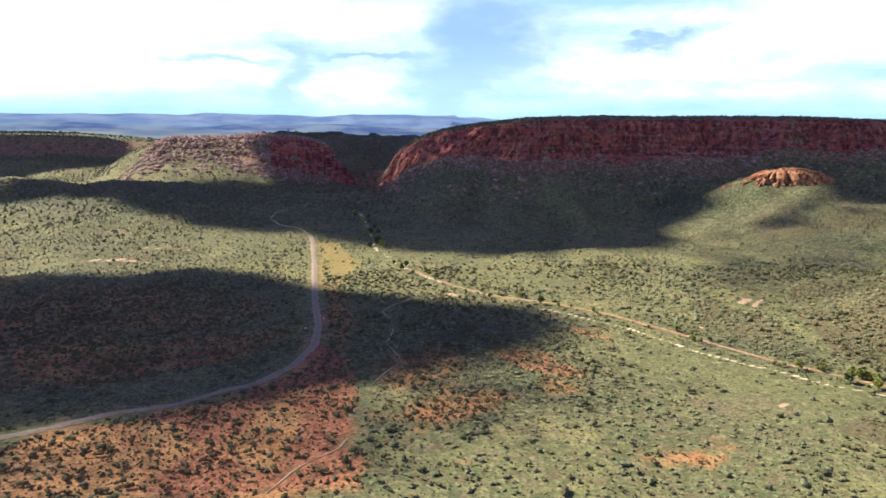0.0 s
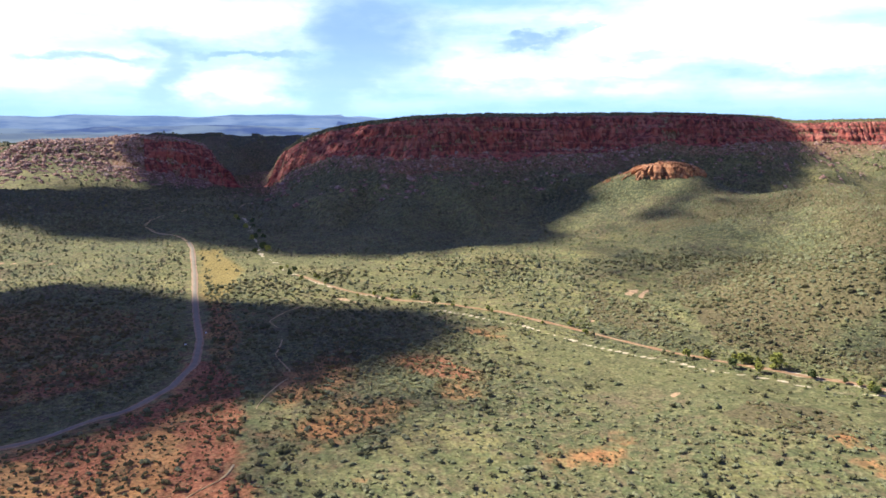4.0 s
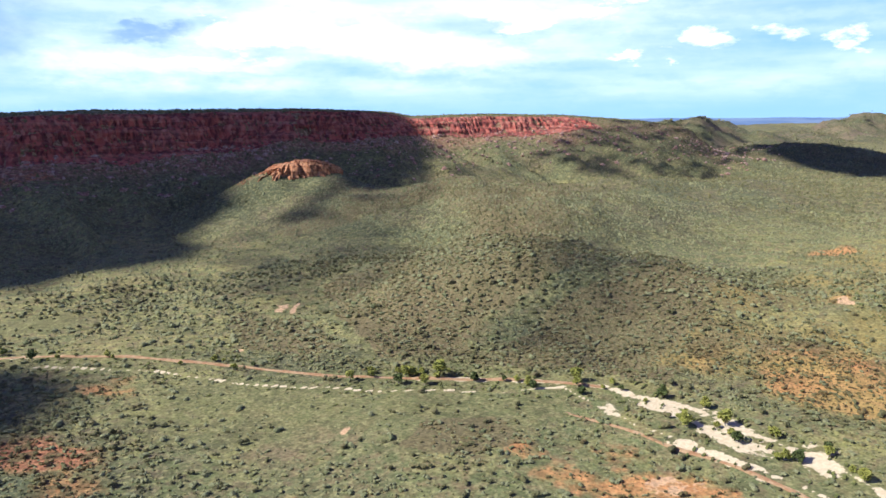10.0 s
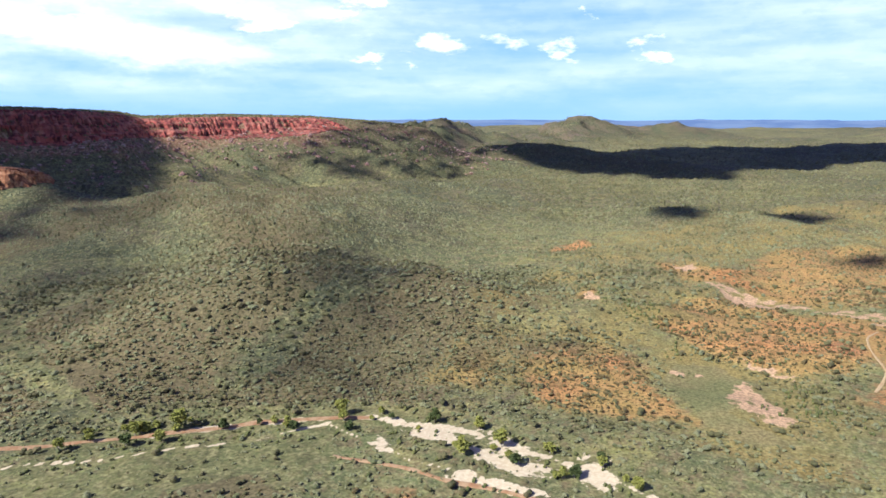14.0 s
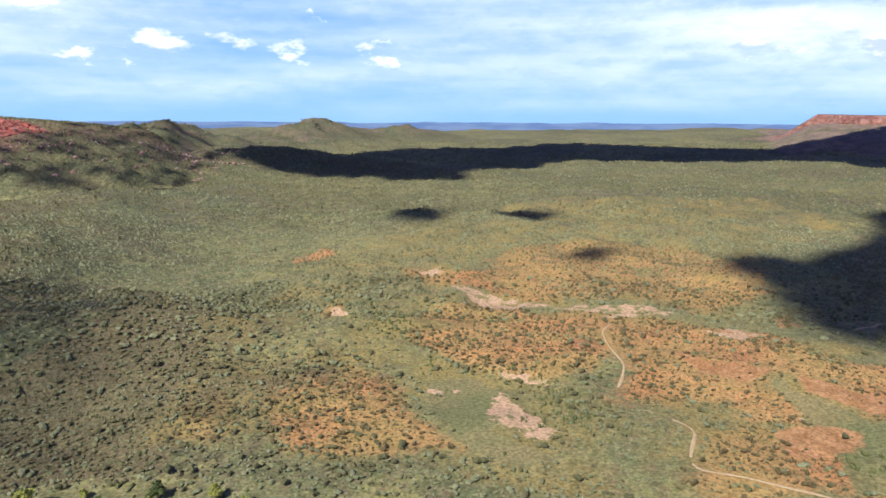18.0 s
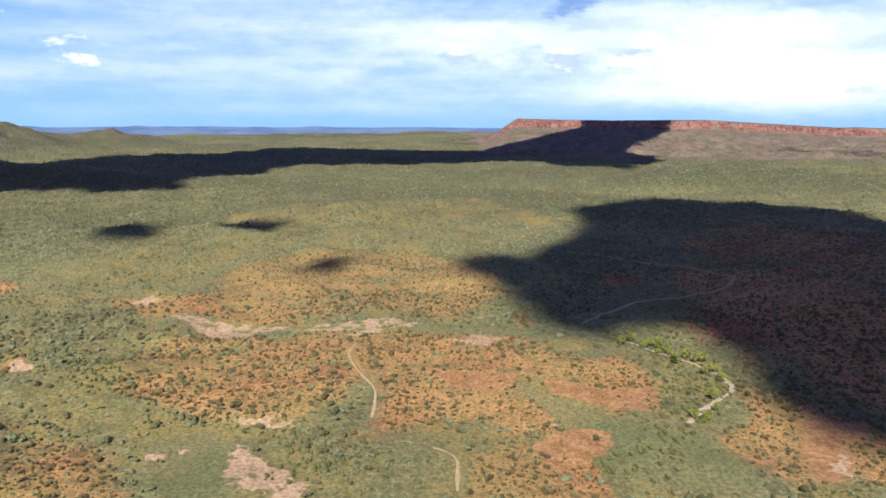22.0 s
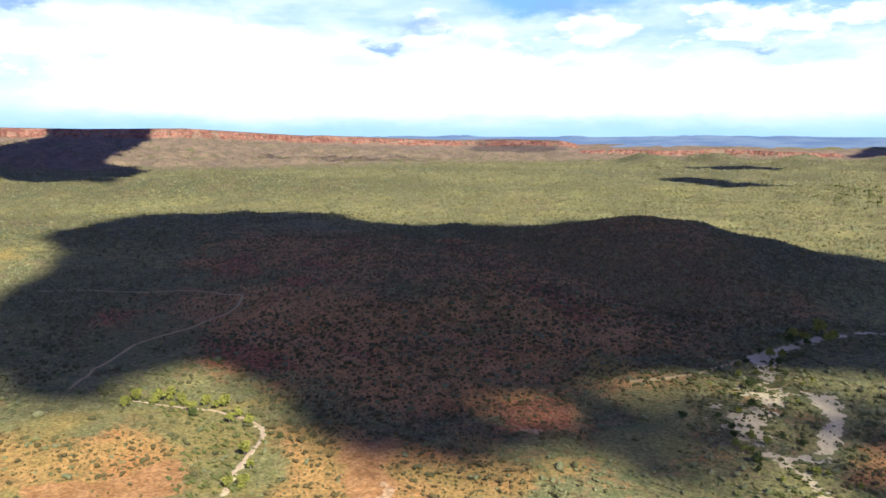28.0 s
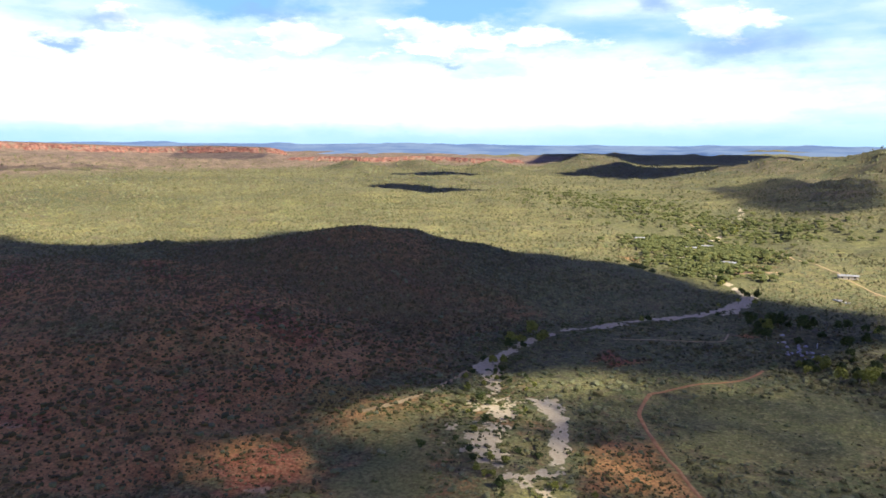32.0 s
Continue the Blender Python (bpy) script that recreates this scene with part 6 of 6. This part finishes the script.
# ---- clouds, whose shadows lie on the land ----
ALTITUDE = 1500.0
SHADES = {
    "ridge": [(-520, 800), (-398, 822), (-252, 690), (-150, 668), (-120, 656), (-55, 625), (9, 609), (44, 612), (78, 594), (109, 612), (151, 623), (189, 615), (237, 666), (224, 706), (262, 743), (292, 753), (308, 785), (325, 835), (440, 812), (500, 800), (556, 812), (614, 883), (690, 980), (770, 1110), (660, 1140), (520, 1060), (380, 1005), (300, 985), (200, 955), (110, 945), (30, 975), (0, 1040), (-50, 1160), (-100, 1270), (-170, 1270), (-240, 1170), (-420, 1080), (-600, 1000)],
    "ridge_top": [(760, 1060), (803, 1200), (760, 1500), (200, 1500), (-60, 1480), (-280, 1450), (-290, 1290), (-200, 1240), (-110, 1110), (-30, 950), (90, 880), (200, 910), (300, 945), (380, 970), (520, 1020), (660, 1100)],
    "west": [around(-62, 1400), around(-40, 1480), around(-30, 1580), around(-26, 1620), around(-22, 1680), around(-26, 1950), around(-40, 2200), around(-62, 2300)],
    "road": [(-420, 480), (-315, 493), (-218, 530), (-150, 536), (-101, 505), (-68, 486), (-31, 464), (6, 452), (39, 450), (68, 432), (80, 402), (60, 374), (36, 352), (2, 318), (-35, 302), (-76, 278), (-100, 268), (-164, 250), (-420, 210)],
    "veil_spur": [(300, 690), (318, 640), (345, 655), (392, 700), (372, 722), (330, 712)],
    "plain": [(1560, 980), (1440, 800), (1348, 555), (1330, 335), (1800, 304), (2133, 165), (2167, -17), (2115, -284), (2396, -511), (2055, -592), (1500, -480), (1460, -520), (2039, -831), (2297, -1000), (2599, -1012), (2924, -1266), (3279, -1549), (3640, -1700), (3900, -1480),
              (3620, -1260), (3488, -1190), (3355, -1013), (3114, -781), (3037, -576), (3311, -191), (3574, 205), (3000, 690), (2300, 1000)],
    "spots": [(800, 318), (880, 300), (868, 258), (775, 246)],
    "spots_b": [(830, 212), (940, 188), (900, 136), (815, 152)],
    "spot_c": [(640, 118), (690, 108), (680, 80), (640, 90)],
    "south": [(665, -10), (690, -70), (757, -117), (840, -175), (938, -195), (1008, -304), (1037, -553), (907, -556), (778, -518), (660, -560), (640, -760), (560, -800), (430, -640), (380, -640), (325, -720), (227, -661), (150, -560), (37, -502), (40, -420), (100, -350),
              (137, -322), (180, -300), (215, -305), (250, -290), (284, -250), (308, -212), (302, -170), (297, -140), (308, -110), (340, -86), (360, -80), (388, -89), (422, -102), (460, -112), (485, -99), (494, -69), (465, -32), (481, -21), (550, -20), (644, -5)],
    "far_south": [(380, -3109), (-57, -3531), (-200, -2900), (320, -2148), (560, -2500)],
    "far_south_b": [around(166, 3500), around(172, 3350), around(182, 3600), around(190, 3300), around(193, 3900), around(180, 4300), around(168, 4300)],
    "veil_mesa": [around(138.5, 3750), around(141, 3600), around(145, 3650), around(146.2, 3900), around(146.2, 4300), around(140, 4300)],
    "veil_foot": [around(122, 2900), around(128, 2850), around(134, 2950), around(134, 3080), around(126, 3080), around(122, 3030)],
    "low_b": [around(153, 2500), around(160, 2400), around(163, 2500), around(158, 2650)],
    "veil_road": [(-150, 250), (-76, 275), (-35, 298), (30, 305), (60, 330), (76, 300), (40, 255), (10, 225), (-40, 196), (-90, 175), (-160, 170), (-220, 190), (-200, 230)],
    "veil_south": [(150, -300), (210, -300), (255, -262), (240, -200), (215, -150), (170, -140), (100, -170), (40, -230), (30, -330), (60, -400), (100, -350), (130, -320)],
    "veil_meadow": [(262, -255), (300, -215), (302, -150), (280, -125), (215, -140), (240, -200)],
    "veil_hillside": [(190, 600), (240, 660), (285, 700), (330, 712), (372, 722), (470, 735), (600, 830), (700, 900), (640, 760), (500, 660), (380, 560), (290, 440), (220, 420), (170, 480)],
    "veil_brown": [(400, 450), (470, 420), (382, 310), (320, 275), (258, 259), (249, 319)],
    "veil_point": [around(43, 1330), around(48, 1200), around(53, 1150), around(57, 1350), around(60, 1700), around(60, 2400), around(55, 2600), around(50, 1650), around(46, 1480)],
    "butte_shade": [(400, 815), (388, 735), (405, 705), (432, 690), (500, 760), (560, 815), (480, 850)],
    "gap": [around(-13, 1600), around(-4, 1480), around(-1, 2200), around(-13, 2250)],
    # Unseen cloud added to darken the far plain, in place of muting haze.
    "beyond": [around(-50, 2150), around(-30, 2150), around(-10, 2150), around(7, 2150), around(7, 3300), around(7, 4600), around(-20, 4600), around(-50, 4600)],
    "west_cliff": [around(-13.9, 1190), around(-10, 1200), around(-5.5, 1190), around(-4.5, 1600), around(-13.4, 1600)],
    "veil_slope": [(109, -1815), (-113, -1958), (-209, -1501), (-108, -1092), (-19, -1058), (53, -1220)],
    "low": [(927, -1610), (838, -1788), (577, -1565), (700, -1500)],
}

# Thin places in the southern cloud: x, y, half-length, half-width, share let through.
BREAKS = [(333, -214, 30, 17, 0.6), (425, -290, 75, 55, 0.25), (300, -180, 26, 18, 0.6), (560, -250, 70, 40, 0.30), (322, -164, 30, 22, 0.96), (520, -420, 80, 50, 0.36), (470, -205, 50, 34, 0.55), (370, -150, 34, 24, 0.5)]


def build_clouds():
    puff, tris = ICO
    rng = np.random.default_rng(7)
    for key, ring in SHADES.items():
        x, y = np.array([p[0] for p in ring], float), np.array([p[1] for p in ring], float)
        area = 0.5 * abs(np.dot(x, np.roll(y, 1)) - np.dot(y, np.roll(x, 1)))
        size = min(44.0, max(11.0, 0.08 * math.sqrt(area)))
        if key in ("south", "ridge", "road"):
            size = 20.0
        thin = key.startswith("veil")
        if thin:
            size = 16.0 if key == "veil_point" else 9.0
        open_work = key in ("ridge_top",)  # broken cloud that lets some sun through
        if open_work:
            size = 12.0
        if key == "beyond":
            size = 95.0
        pitch = size * (1.6 if key == "veil_meadow" else 1.75 if key == "veil_south" else 2.5 if key in ("veil_hillside", "veil_brown") else 2.7 if key == "veil_point" else 2.25 if key == "veil_road" else 2.4 if key in ("veil_mesa", "veil_foot") else 1.9 if thin else 1.12 if open_work else 0.64)
        gx, gy = np.meshgrid(np.arange(x.min(), x.max(), pitch), np.arange(y.min(), y.max(), pitch))
        gx, gy = gx.ravel() + rng.normal(0, (0.3 if open_work else 0.22) * size, gx.size), gy.ravel() + rng.normal(0, (0.3 if open_work else 0.22) * size, gx.size)
        fray = 0.0 if thin else 0.55 * size
        keep = inside(gx + fray * rough(gx, gy, 3 * size, 93, 3), gy + fray * rough(gx, gy, 3 * size, 94, 3), ring)
        gap, _ = line_gap(gx, gy, ring + ring[:1])
        keep &= gap > 0.8 * size
        for bx, by, a, b, share in BREAKS:
            keep &= (np.hypot((gx - bx) / a, (gy - by) / b) > 1) | (rng.uniform(0, 1, gx.size) > share) | (key != "south")
        gx, gy, gap = gx[keep], gy[keep], gap[keep]
        # Small puffs along the rim make the ragged edge.
        along = np.linspace(0, 1, int(max(len(ring) * 24, 0.16 * np.sum(np.hypot(x - np.roll(x, 1), y - np.roll(y, 1))))))
        k = along * len(ring)
        i = np.minimum(k.astype(int), len(ring) - 1)
        ex = x[i] + (np.roll(x, -1)[i] - x[i]) * (k - i) + rng.normal(0, 0.45 * size, len(k))
        ey = y[i] + (np.roll(y, -1)[i] - y[i]) * (k - i) + rng.normal(0, 0.45 * size, len(k))
        within = inside(ex + fray * rough(ex, ey, 3 * size, 93, 3), ey + fray * rough(ex, ey, 3 * size, 94, 3), ring)
        if thin:
            within[:] = False
        ex, ey = ex[within], ey[within]
        px, py = np.concatenate([gx, ex]), np.concatenate([gy, ey])
        rad = np.concatenate([size * rng.uniform(0.75, 1.1, len(gx)), size * rng.uniform(0.16, 0.5, len(ex)) * (2.0 if open_work else 1.0)])
        lift = ALTITUDE + np.concatenate([np.minimum(gap, 160) * rng.uniform(0.1, 0.7, len(gx)), rng.uniform(-10, 10, len(ex))])
        ground = land(px, py, False)
        far = (lift - ground) / TO_SUN.z
        c = np.stack([px + far * TO_SUN.x, py + far * TO_SUN.y, lift], -1)
        verts = c[:, None] + puff[None] * 1.08 * rad[:, None, None] * np.array([1, 1, 0.62])
        mesh = soup("cumulus", verts, tris, CLOUD, True)
        tagged(new("cumulus_cloud", mesh), "white heaped cloud drifting above the range", "cloud", group="clouds over the plain")


build_clouds()
